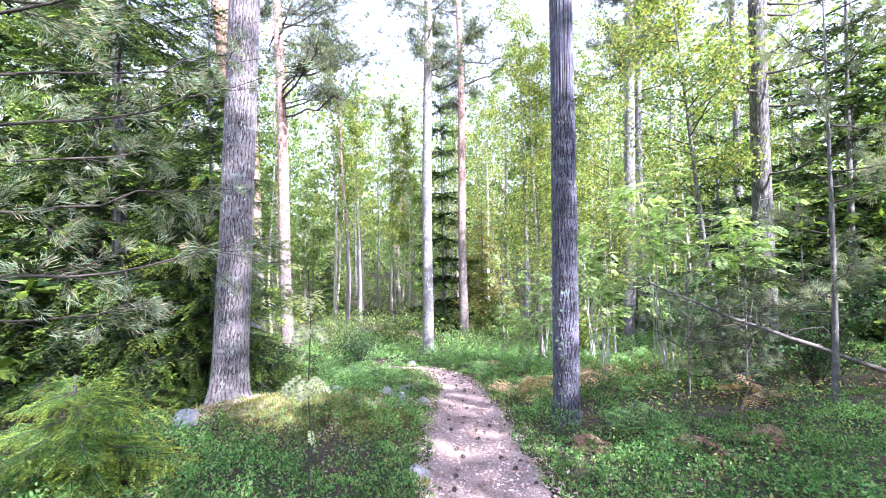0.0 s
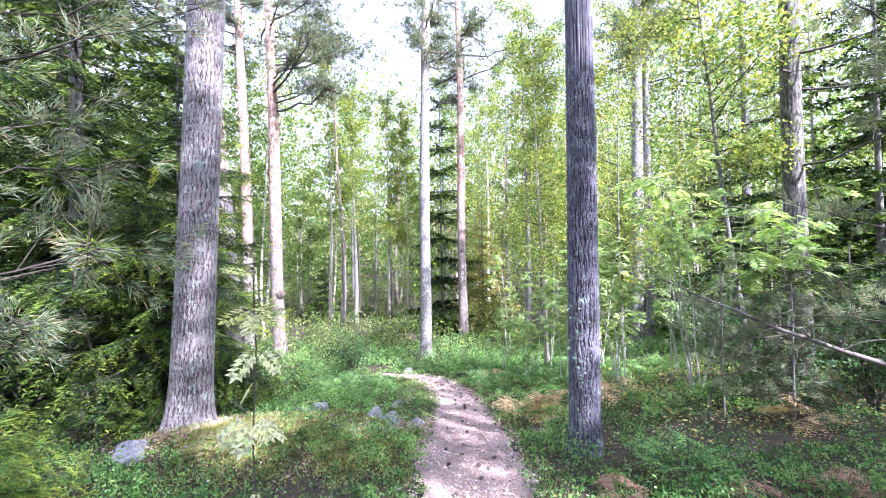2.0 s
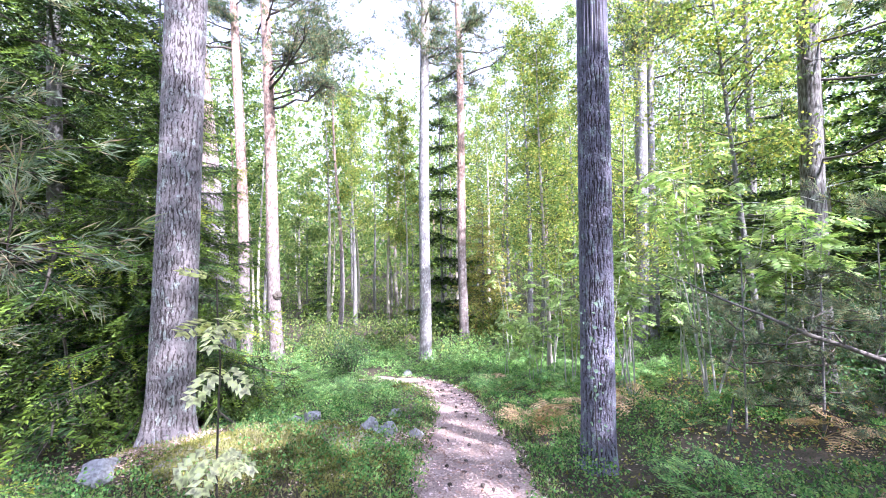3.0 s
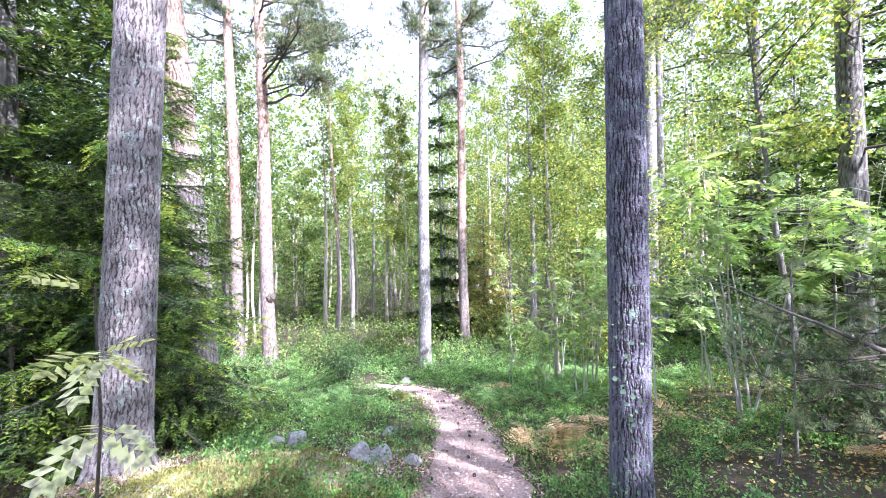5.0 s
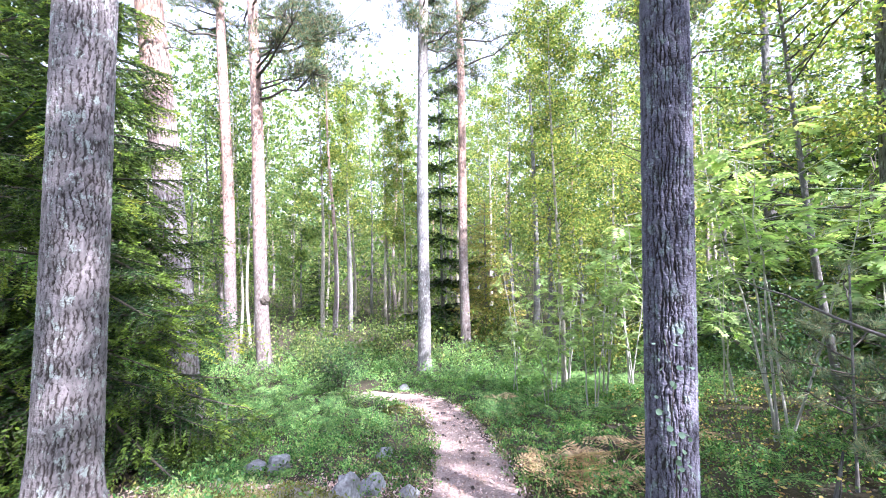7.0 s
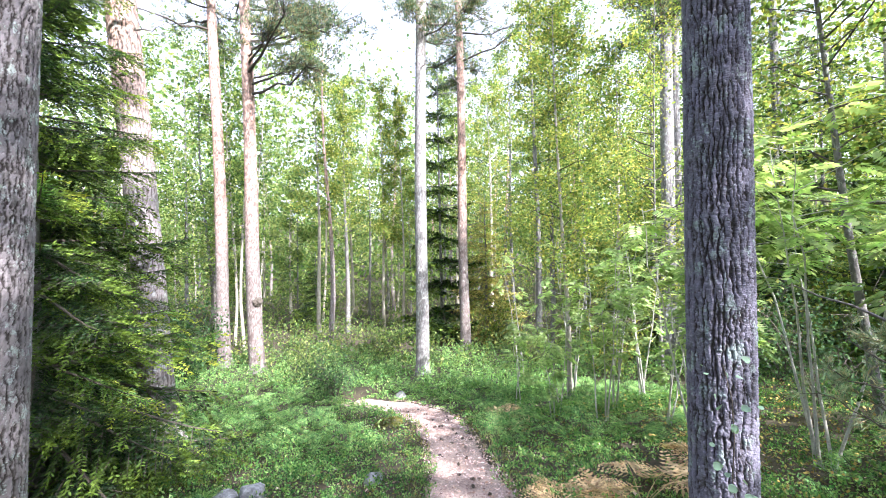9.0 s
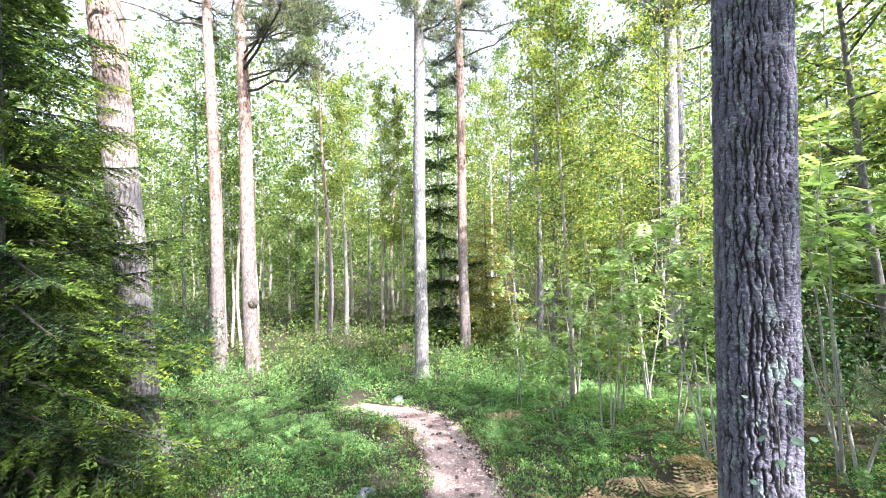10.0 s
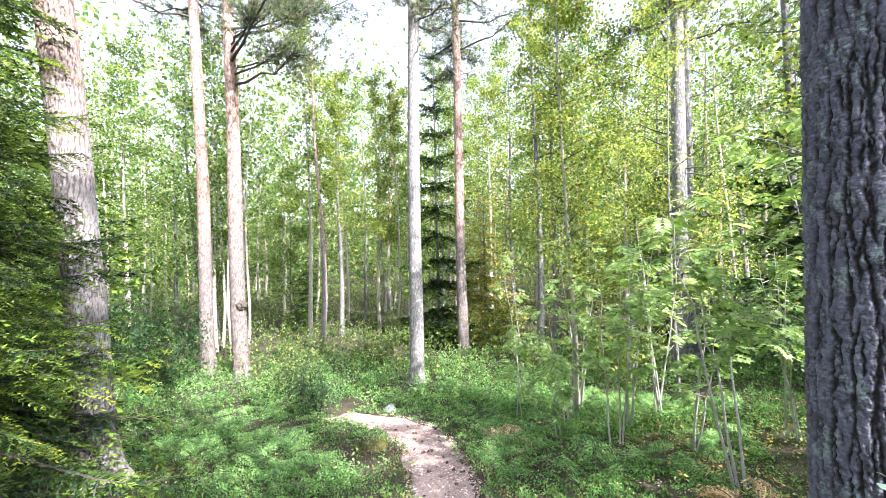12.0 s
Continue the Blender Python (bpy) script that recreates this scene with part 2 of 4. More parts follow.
# yellow young needles, brightened further to stand for a patch of sun
L_SUNLIT_TIPS = leaf_mat("sunlit_yellow_spruce_tips", [(0.06, 0.16, 0.02), (0.13, 0.27, 0.03), (0.22, 0.36, 0.04)], 0.35, 0.5, tip=(0.55, 0.56, 0.06))
L_PINE = leaf_mat("pine_needles", [(0.055, 0.10, 0.055), (0.09, 0.15, 0.08), (0.15, 0.20, 0.09), (0.26, 0.19, 0.08)], 0.3, 0.5)
L_YOUNG = leaf_mat("young_pine_needles", [(0.12, 0.19, 0.11), (0.20, 0.28, 0.15), (0.30, 0.36, 0.20), (0.40, 0.30, 0.17)], 0.35, 0.5)
L_BIRCH = leaf_mat("birch_leaves", [(0.08, 0.15, 0.03), (0.15, 0.24, 0.035), (0.26, 0.32, 0.04), (0.44, 0.41, 0.06)], 0.5)
L_ROWAN = leaf_mat("rowan_leaves", [(0.20, 0.33, 0.08), (0.32, 0.46, 0.13), (0.50, 0.60, 0.24)], 0.5)
L_PALE = leaf_mat("pale_rowan_leaves", [(0.50, 0.56, 0.22), (0.62, 0.66, 0.34), (0.72, 0.72, 0.46)], 0.45)
L_BUSH = leaf_mat("bush_leaves", [(0.03, 0.075, 0.022), (0.055, 0.125, 0.033), (0.11, 0.20, 0.055)], 0.4)
L_BERRY = leaf_mat("bilberry_leaves", [(0.035, 0.11, 0.02), (0.08, 0.21, 0.035), (0.13, 0.29, 0.045), (0.22, 0.37, 0.07), (0.27, 0.36, 0.09)], 0.4, 0.45)
L_FERN = leaf_mat("fern_fronds", [(0.10, 0.24, 0.055), (0.19, 0.36, 0.08), (0.32, 0.47, 0.11)], 0.45)
L_DRYFERN = leaf_mat("dry_fern_fronds", [(0.48, 0.36, 0.16), (0.62, 0.50, 0.26), (0.42, 0.26, 0.13)], 0.35, 0.7)
L_GRASS = leaf_mat("dry_grass", [(0.16, 0.20, 0.06), (0.34, 0.31, 0.14), (0.24, 0.26, 0.08)], 0.35, 0.7)
L_LITTER = leaf_mat("leaf_litter", [(0.24, 0.15, 0.10), (0.46, 0.33, 0.25), (0.66, 0.54, 0.44), (0.30, 0.19, 0.13)], 0.15, 0.8)
L_MOSS = leaf_mat("moss_tufts", [(0.10, 0.13, 0.025), (0.20, 0.22, 0.035), (0.32, 0.29, 0.055)], 0.3, 0.8)
L_BROWN = leaf_mat("brown_needles", [(0.20, 0.26, 0.05), (0.34, 0.36, 0.07), (0.46, 0.34, 0.11), (0.30, 0.36, 0.07)], 0.5, 0.7)
L_FAR = leaf_mat("far_leaves", [(0.06, 0.125, 0.03), (0.11, 0.19, 0.04), (0.19, 0.275, 0.055), (0.33, 0.37, 0.09)], 0.5)
L_ASPEN = leaf_mat("aspen_leaves", [(0.11, 0.22, 0.15), (0.17, 0.28, 0.19), (0.24, 0.32, 0.12)], 0.35)
L_TRODDEN = leaf_mat("trodden_litter", [(0.16, 0.10, 0.08), (0.38, 0.27, 0.23), (0.60, 0.49, 0.43), (0.74, 0.65, 0.58)], 0.1, 0.8)
L_YELLOW = leaf_mat("fallen_yellow_leaves", [(0.50, 0.38, 0.05), (0.55, 0.46, 0.10), (0.34, 0.18, 0.05)], 0.3, 0.7)
L_BROWNFERN = leaf_mat("brown_fern_fronds", [(0.30, 0.18, 0.10), (0.40, 0.27, 0.16), (0.24, 0.13, 0.08)], 0.25, 0.8)

# ---- the ground ----
def spaced(lo, hi, fine_lo, fine_hi, step, grow=1.18):
    a = list(np.arange(fine_lo, fine_hi + step / 2, step))
    s = step
    while a[-1] < hi:
        s *= grow
        a.append(a[-1] + s)
    s = step
    while a[0] > lo:
        s *= grow
        a.insert(0, a[0] - s)
    return np.array(a)


def sheet(xs, ys, height):
    gx, gy = np.meshgrid(xs, ys)
    gz = height(gx, gy)
    v = np.stack([gx, gy, gz], -1).reshape(-1, 3)
    n, m = gx.shape
    i, j = np.meshgrid(np.arange(n - 1), np.arange(m - 1), indexing="ij")
    f = np.stack([i * m + j, i * m + j + 1, (i + 1) * m + j + 1, (i + 1) * m + j], -1).reshape(-1, 4)
    return v, f


def ground_height(x, y):
    return land(x, y) - 0.05 * np.clip(1 - np.clip(off_path(x, y), -9, 9) / 0.1, 0, 1)


v, f = sheet(spaced(-600, 600, -7, 7, 0.11), spaced(-600, 600, 0, 14, 0.11), ground_height)
ground = tagged(new("ground", mesh_of("ground", v, f, True, M_SOIL)), "forest floor of dark soil, moss and needle litter", "ground", kind="structure")

steps = np.linspace(0, len(LINE_X) - 1, 420)
cx, cy = np.interp(steps, np.arange(len(LINE_X)), LINE_X), np.interp(steps, np.arange(len(LINE_X)), LINE_Y)
half = np.interp(steps, np.arange(len(LINE_X)), LINE_W)
tx, ty = np.gradient(cx), np.gradient(cy)
tl = np.hypot(tx, ty)
across = np.linspace(-1, 1, 15)
run = np.cumsum(tl)
wl = half + 0.07 * smooth_noise(run * 4, run * 0, 11, 4)
wr = half + 0.07 * smooth_noise(run * 4, run * 0, 12, 4)
w = np.where(across[None] < 0, wl[:, None], wr[:, None]) * across[None]
gx, gy = cx[:, None] + ty[:, None] / tl[:, None] * w, cy[:, None] - tx[:, None] / tl[:, None] * w
gz = land(gx, gy) + 0.004 - 0.03 * (1 - across[None] ** 2) + 0.006 * smooth_noise(gx * 9, gy * 9, 5) - 0.03 * (np.abs(across[None]) > 0.95)
v = np.stack([gx, gy, gz], -1).reshape(-1, 3)
n, m = gx.shape
i, j = np.meshgrid(np.arange(n - 1), np.arange(m - 1), indexing="ij")
f = np.stack([i * m + j, i * m + j + 1, (i + 1) * m + j + 1, (i + 1) * m + j], -1).reshape(-1, 4)
path = tagged(new("path", mesh_of("path", v, f, True, M_PATH)), "narrow trodden dirt footpath strewn with dry leaves and needles", "path", kind="structure")


# ---- trunks ----
def round_noise(th, z, k, kz, seed):
    """Noise on a stem that closes on itself."""
    return 0.7 * (smooth_noise(np.cos(th) * k, z * kz, seed) + smooth_noise(np.sin(th) * k, z * kz, seed + 50))


def cells(u, t, cols, rows, jitter, rng, squash):
    """Voronoi cells on a stem: distance to the border, a random number for each cell, and the place along it."""
    jx, jz, rnd = rng.uniform(-jitter, jitter, (cols, rows)), rng.uniform(-jitter, jitter, (cols, rows)), rng.random((cols, rows))
    ui, ti = np.floor(u).astype(int), np.floor(t).astype(int)
    f1, f2, own, along = np.full(u.shape, 9.0), np.full(u.shape, 9.0), np.zeros(u.shape), np.zeros(u.shape)
    for a in (-1, 0, 1):
        for b in (-1, 0, 1):
            ci, ri = (ui + a) % cols, (ti + b) % rows
            dz = ti + b + 0.5 + jz[ci, ri] - t
            d = np.hypot(ui + a + 0.5 + jx[ci, ri] - u, squash * dz)
            own, along = np.where(d < f1, rnd[ci, ri], own), np.where(d < f1, dz, along)
            f2 = np.where(d < f1, f1, np.minimum(f2, d))
            f1 = np.minimum(f1, d)
    return f2 - f1, own, along


def bark_relief(th, z, r, cw, ch, seed):
    """Furrowed bark on arrays of angle and height: the ridges (0 in the furrows, 1 on them), and the height of the flakes on them."""
    rng = np.random.default_rng(seed)
    cols, k = max(6, int(2 * np.pi * r / cw)), r / cw
    turns = th / (2 * np.pi)
    ridge = np.ones_like(th)
    for g in range(3):      # furrows that wander, fork and fade out
        u = turns * (cols - g) + g / 3 + 0.24 * round_noise(th, z, k * 0.8, 1.6 / ch, seed + 10 * g) + 0.13 * round_noise(th, z, k * 3.0, 5 / ch, seed + 10 * g + 1) + 0.05 * round_noise(th, z, k * 7, 20 / ch, seed + 10 * g + 2)
        gap = np.abs(u - np.round(u))
        there = np.clip(1.0 - 0.32 * g + 1.3 * round_noise(th, z, k * 0.9, 2.6 / ch, seed + 10 * g + 3), 0, 1)
        width = (0.125 + 0.06 * round_noise(th, z, k * 1.5, 5 / ch, seed + 10 * g + 4)).clip(0.05) * (0.4 + 0.6 * there)
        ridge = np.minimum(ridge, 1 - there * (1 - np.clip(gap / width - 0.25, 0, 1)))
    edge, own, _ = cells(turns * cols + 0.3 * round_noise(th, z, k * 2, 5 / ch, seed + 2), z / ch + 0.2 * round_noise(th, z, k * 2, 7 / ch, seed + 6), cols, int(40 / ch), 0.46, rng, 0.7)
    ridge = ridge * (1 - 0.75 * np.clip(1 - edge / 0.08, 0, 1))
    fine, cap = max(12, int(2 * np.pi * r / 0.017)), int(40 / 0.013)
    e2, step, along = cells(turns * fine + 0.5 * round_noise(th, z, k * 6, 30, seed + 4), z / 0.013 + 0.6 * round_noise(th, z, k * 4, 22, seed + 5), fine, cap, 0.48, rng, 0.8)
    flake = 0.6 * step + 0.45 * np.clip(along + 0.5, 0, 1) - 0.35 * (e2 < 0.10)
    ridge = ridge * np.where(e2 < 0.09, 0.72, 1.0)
    return ridge, 0.35 * own + 0.65 * flake


def trunk_mesh(name, height, r0, r1, lean=(0, 0), bend=0.05, sides=14, step=0.25, seed=0, mat=None, relief=0.0, flare=0.5, cw=0.05, ch=0.12, cut=None):
    """A tapered stem, standing on the origin; relief: depth of its bark plates."""
    z = np.concatenate([[-0.25, 0.0], np.arange(step, height + step, step)])
    if cut:
        z = np.concatenate([z[z <= cut], np.arange(cut + 0.3, height + 0.3, 0.3)])
    k = np.clip(z / height, 0, 1)
    r = r0 + (r1 - r0) * k ** 0.9 + r0 * flare * np.exp(-np.clip(z, 0, 99) / 0.16)
    cxs = lean[0] * z + bend * np.sin(z * 0.45 + seed) * np.clip(z, 0, 2) / 2
    cys = lean[1] * z + bend * np.cos(z * 0.37 + seed * 2) * np.clip(z, 0, 2) / 2
    th = np.linspace(0, 2 * np.pi, sides, endpoint=False)
    Z, T = np.meshgrid(z, th, indexing="ij")
    lobes = 1 + 0.10 * np.exp(-np.clip(Z, 0, 99) / 0.3) * np.sin(5 * T + seed) + 0.02 * np.sin(2 * T + Z * 1.3)
    R = r[:, None] * lobes
    bark = np.ones_like(Z)
    if relief:
        bark, own = bark_relief(T, Z + 1, r0, cw, ch, seed)
        R = R + relief * (np.sqrt(bark) * (0.66 + 0.34 * own) - 1) + relief * 0.05 * np.random.default_rng(seed).normal(size=Z.shape)
    v = np.stack([cxs[:, None] + R * np.cos(T), cys[:, None] + R * np.sin(T), Z], -1).reshape(-1, 3)
    n, m = Z.shape
    i, j = np.meshgrid(np.arange(n - 1), np.arange(m), indexing="ij")
    j2 = (j + 1) % m
    f = np.stack([i * m + j, i * m + j2, (i + 1) * m + j2, (i + 1) * m + j], -1).reshape(-1, 4)
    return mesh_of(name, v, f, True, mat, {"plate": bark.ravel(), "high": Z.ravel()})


def centre(lean, bend, seed, z):
    return np.array([lean[0] * z + bend * math.sin(z * 0.45 + seed) * min(z, 2) / 2, lean[1] * z + bend * math.cos(z * 0.37 + seed * 2) * min(z, 2) / 2, z])


def thing(name, x, y, label, category, group="", z=None, kind=""):
    ob = new(name)
    ob.location = (x, y, float(land(x, y)) if z is None else z)
    return tagged(ob, label, category, group, kind)

# ---- foliage ----
def unit(a):
    return a / (np.linalg.norm(a, axis=-1, keepdims=True) + 1e-9)


def ball(rng, n):
    return unit(rng.normal(size=(n, 3)))


def leaves(c, d, nrm, length, width, fold=0.0):
    """Leaf blades: from c along d, lying across nrm."""
    d = unit(d)
    s = unit(np.cross(d, nrm))
    up = np.cross(s, d)
    length, width = np.broadcast_to(length, len(c))[:, None], np.broadcast_to(width, len(c))[:, None]
    m = c + d * length * 0.45 - up * fold * width
    v = np.stack([c, m + s * width / 2 + up * fold * width, c + d * length, m - s * width / 2 + up * fold * width], 1).reshape(-1, 3)
    return v, np.arange(4 * len(c)).reshape(-1, 4)


def arc(p, q, sag, n=7):
    """A line of points from p to q that sags (or rises) midway."""
    t = np.linspace(0, 1, n)[:, None]
    return np.asarray(p) * (1 - t) + np.asarray(q) * t + np.array([0, 0, 1.0]) * sag * 4 * t * (1 - t)


def wobbly(rng, p, amount):
    """Points with some crookedness, ends held at the start."""
    k = np.linspace(0, 1, len(p))[:, None]
    return p + rng.normal(0, amount, p.shape) * k


# spruce: branches of drooping sprays
def spruce_branch(rng, length, needle, width, step, spray):
    xs = np.linspace(0.10, 1, max(6, int(length / spray)))
    nd_c, nd_d, nd_n, nd_t, stems = [], [], [], [], []
    droop = lambda s: np.stack([s * length, 0 * s, -0.22 * length * s ** 2 + 0.12 * length * s ** 4], -1)
    stems.append(tube(droop(np.linspace(0, 1, 8)), np.linspace(0.014, 0.003, 8), 5))
    for i, s in enumerate(xs):
        base = droop(np.array([s]))[0]
        for side in (-1, 1):
            l = length * (0.36 * (1 - s) ** 0.7 + 0.09) * rng.uniform(0.65, 1.25) * min(1, s * 3.5)
            a = radians(rng.uniform(38, 66)) * side
            e = base + np.array([math.cos(a) * l, math.sin(a) * l, -l * rng.uniform(0.25, 0.95)])
            k = max(4, int(l / step))
            t = np.linspace(0.05, 1, k)[:, None]
            p = base * (1 - t) + e * t + np.array([0, 0, 1.0]) * 0.16 * l * t * (1 - t)
            ax = unit(e - base)
            stems.append(leaves(base[None], (e - base)[None], np.array([[0, 0, 1.0]]), l, 0.006))
            sd = unit(np.cross(ax, [0, 0, 1.0]))
            for g in (-1, 0, 1):
                nd_c.append(p), nd_d.append(ax * 0.8 + sd * g * rng.uniform(0.5, 0.9, (k, 1)) + ball(rng, k) * 0.3 + np.array([0, 0, 0.12 if g else 0.5]))
                nd_n.append(np.tile([0, 0, 0.5], (k, 1)) + ball(rng, k))
                nd_t.append(np.clip((t[:, 0] - 0.35) * 1.7, 0, 1) * (0.3 + 0.7 * s) * rng.uniform(0.4, 1.0, k))
    k = int(length / step)
    w = np.linspace(0.1, 1, k)
    p = droop(w)
    for g in (-1, 1):
        nd_c.append(p), nd_d.append(np.array([0.8, g * 0.6, 0.1]) + ball(rng, k) * 0.3), nd_n.append(np.tile([0, 0, 1.0], (k, 1)))
        nd_t.append(np.clip((w - 0.8) * 5, 0, 1))
    c, d, n, tip = np.concatenate(nd_c), np.concatenate(nd_d), np.concatenate(nd_n), np.concatenate(nd_t)
    v, f = leaves(c, d, n, needle * rng.uniform(0.7, 1.2, len(c)), width)
    return (v, f), joined(stems), np.repeat(tip, 4)


def spruce_set(seed, needle, width, step, spray, leaf):
    out = []
    for i in range(4):
        nd, st, tip = spruce_branch(np.random.default_rng(seed + i), 1.0, needle, width, step, spray)
        v, f = joined([nd, st])
        me = mesh_of("branch", v, f, False, leaf, {"tip": np.pad(tip, (0, len(v) - len(tip)))})
        me.materials.append(M_TWIG)
        idx = np.zeros(len(f), int)
        idx[len(nd[1]):] = 1
        me.polygons.foreach_set("material_index", idx)
        out.append(me)
    return out


def spruce(x, y, h, reach, whorls, seed, boughs, label, around=5, low=0.25, r0=0.09, group="spruces of the wood", tips=None, share=0.1):
    rng = np.random.default_rng(seed)
    t = thing("spruce", x, y, label, "tree", group)
    part("trunk", trunk_mesh("trunk", h, r0, 0.01, (0, 0), 0.01, 12, 0.25, seed, M_GREY, 0, 0.3), t)
    for i in range(whorls):
        z = low + (h - low) * (i / whorls) ** 1.05
        for j in range(around):
            b = part("branch", boughs[rng.integers(4)] if not tips or rng.random() > share else tips[rng.integers(4)], t)
            l = (reach * (1 - z / h) ** 0.75 + 0.12) * rng.uniform(0.75, 1.2)
            b.matrix_basis = pose(0, 0, z + rng.uniform(-0.12, 0.12), rng.uniform(-12, 12), rng.uniform(-8, 22) - 25 * z / h, j * 360 / around + i * 41 + rng.uniform(-20, 20)) @ Matrix.Diagonal((l, l, l, 1))
    return t


def tufts(rng, c, axis, n, length, width, spread=0.9):
    """Bursts of n pine needles at each place."""
    k = len(c)
    C = np.repeat(c, n, 0) + rng.normal(0, length * 0.25, (k * n, 3))
    D = np.repeat(unit(axis), n, 0) + ball(rng, k * n) * spread
    return leaves(C, D, ball(rng, k * n), length * rng.uniform(0.6, 1.2, k * n), width)


def pine_crown(rng, h, z0, reach, count, tuft, n, needle, width, lean, bend, seed, side=None, inner=0.4, fan=0.9):
    """Limbs and needle tufts of a pine's crown: two (verts, faces)."""
    limbs, cs, ds = [], [], []
    for i in range(count):
        z = z0 + (h - z0) * (i / count) ** 0.9
        a = rng.uniform(0, 6.28) if side is None else side + rng.uniform(-fan, fan)
        l = reach * rng.uniform(0.5 if fan > 0.5 else 0.8, 1.0) * (1 - 0.55 * (z - z0) / (h - z0))
        p = centre(lean, bend, seed, z)
        q = p + np.array([math.cos(a) * l, math.sin(a) * l, l * rng.uniform(0.0, 0.45)])
        line = wobbly(rng, arc(p, q, -0.06 * l, 7), 0.05 * l)
        bits = [tube(line, np.linspace(0.012 * l + 0.012, 0.008, 7), 5)]
        for m in range(tuft):
            s = rng.uniform(inner, 1.0)
            b = line[int(s * 6)] + rng.normal(0, 0.16 * l, 3) * np.array([1, 1, 0.55])
            bits.append(tube(np.stack([line[max(int(s * 6) - 1, 0)], b]), np.array([0.01, 0.004]), 3))
            k = 4
            cs.append(b + rng.normal(0, 0.12, (k, 3)) * np.array([1, 1, 0.5])), ds.append(np.tile([math.cos(a) * 0.5, math.sin(a) * 0.5, 0.6], (k, 1)))
        limbs.append(joined(bits))
    return limbs, tufts(rng, np.concatenate(cs), np.concatenate(ds), n, needle, width)


def snags(rng, t, lean, bend, seed, z0, z1, count, length, material=None, sag=-0.1):
    """Dead side branches of a stem, each a part."""
    for i in range(count):
        z = rng.uniform(z0, z1)
        a, l = rng.uniform(0, 6.28), length * rng.uniform(0.5, 1.1)
        p = centre(lean, bend, seed, z)
        q = p + np.array([math.cos(a) * l, math.sin(a) * l, l * rng.uniform(-0.15, 0.3)])
        line = wobbly(rng, arc(p, q, sag * l, 7), 0.035 * l)
        bits = [tube(line, np.linspace(0.012 + 0.008 * l, 0.004, 7), 5)]
        for m in range(4):
            k = rng.integers(2, 6)
            bits.append(tube(wobbly(rng, arc(line[k], line[k] + ball(rng, 1)[0] * l * 0.35, 0, 4), 0.02 * l), np.linspace(0.006, 0.002, 4), 3))
        v, f = joined(bits)
        part("dead_branch", mesh_of("dead_branch", v, f, True, material or M_DEAD), t, "bare grey dead branch")


# ---- pines ----
# x, y, base radius, top radius, height, lean x, lean y, kind, crown from, reach, label
PINES = [
    (1.30, 4.45, 0.141, 0.088, 15, -0.004, -0.02, "near", 8.5, 2.2, "mature pine with deep grey plated bark beside the path"),
    (-2.54, 4.87, 0.195, 0.12, 16, 0.052, 0.0, "near", 9.0, 2.4, "stout pine with pinkish grey bark on a mossy hump"),
    (-0.62, 15.3, 0.21, 0.13, 17, 0.015, 0.0, "pale", 10.4, 2.8, "tall straight pine with pale grey bark"),
    (0.92, 19.0, 0.21, 0.12, 18, 0.0, 0.0, "far", 11.0, 3.2, "tall pine with dead lower branches and sunlit bark"),
    (-6.17, 16.41, 0.25, 0.14, 18, -0.02, 0.0, "far", 12.6, 3.2, "tall pine with reddish upper bark and a burl"),
    (-7.73, 17.32, 0.23, 0.13, 18, -0.02, 0.0, "far", 12.0, 3.0, "tall pine with reddish upper bark"),
    (-3.58, 7.91, 0.20, 0.14, 16, -0.085, 0.0, "far", 8.5, 2.4, "stout pine with a flared foot and orange upper bark"),
    (6.24, 14.1, 0.21, 0.12, 16, 0.03, 0.0, "pale", 9.5, 2.4, "leaning pale pine with long dead side branches"),
    (7.05, 14.8, 0.15, 0.10, 16, 0.01, 0.0, "pale", 9.0, 2.4, "slim pale pine beside a leaning one"),
    (5.33, 6.81, 0.15, 0.10, 14, -0.005, 0.0, "grey", 8.0, 2.2, "grey lichen-spotted trunk among undergrowth"),
    (13.98, 19.55, 0.22, 0.12, 17, 0.0, 0.0, "grey", 8.0, 2.8, "grey trunk deep among the trees"),
]
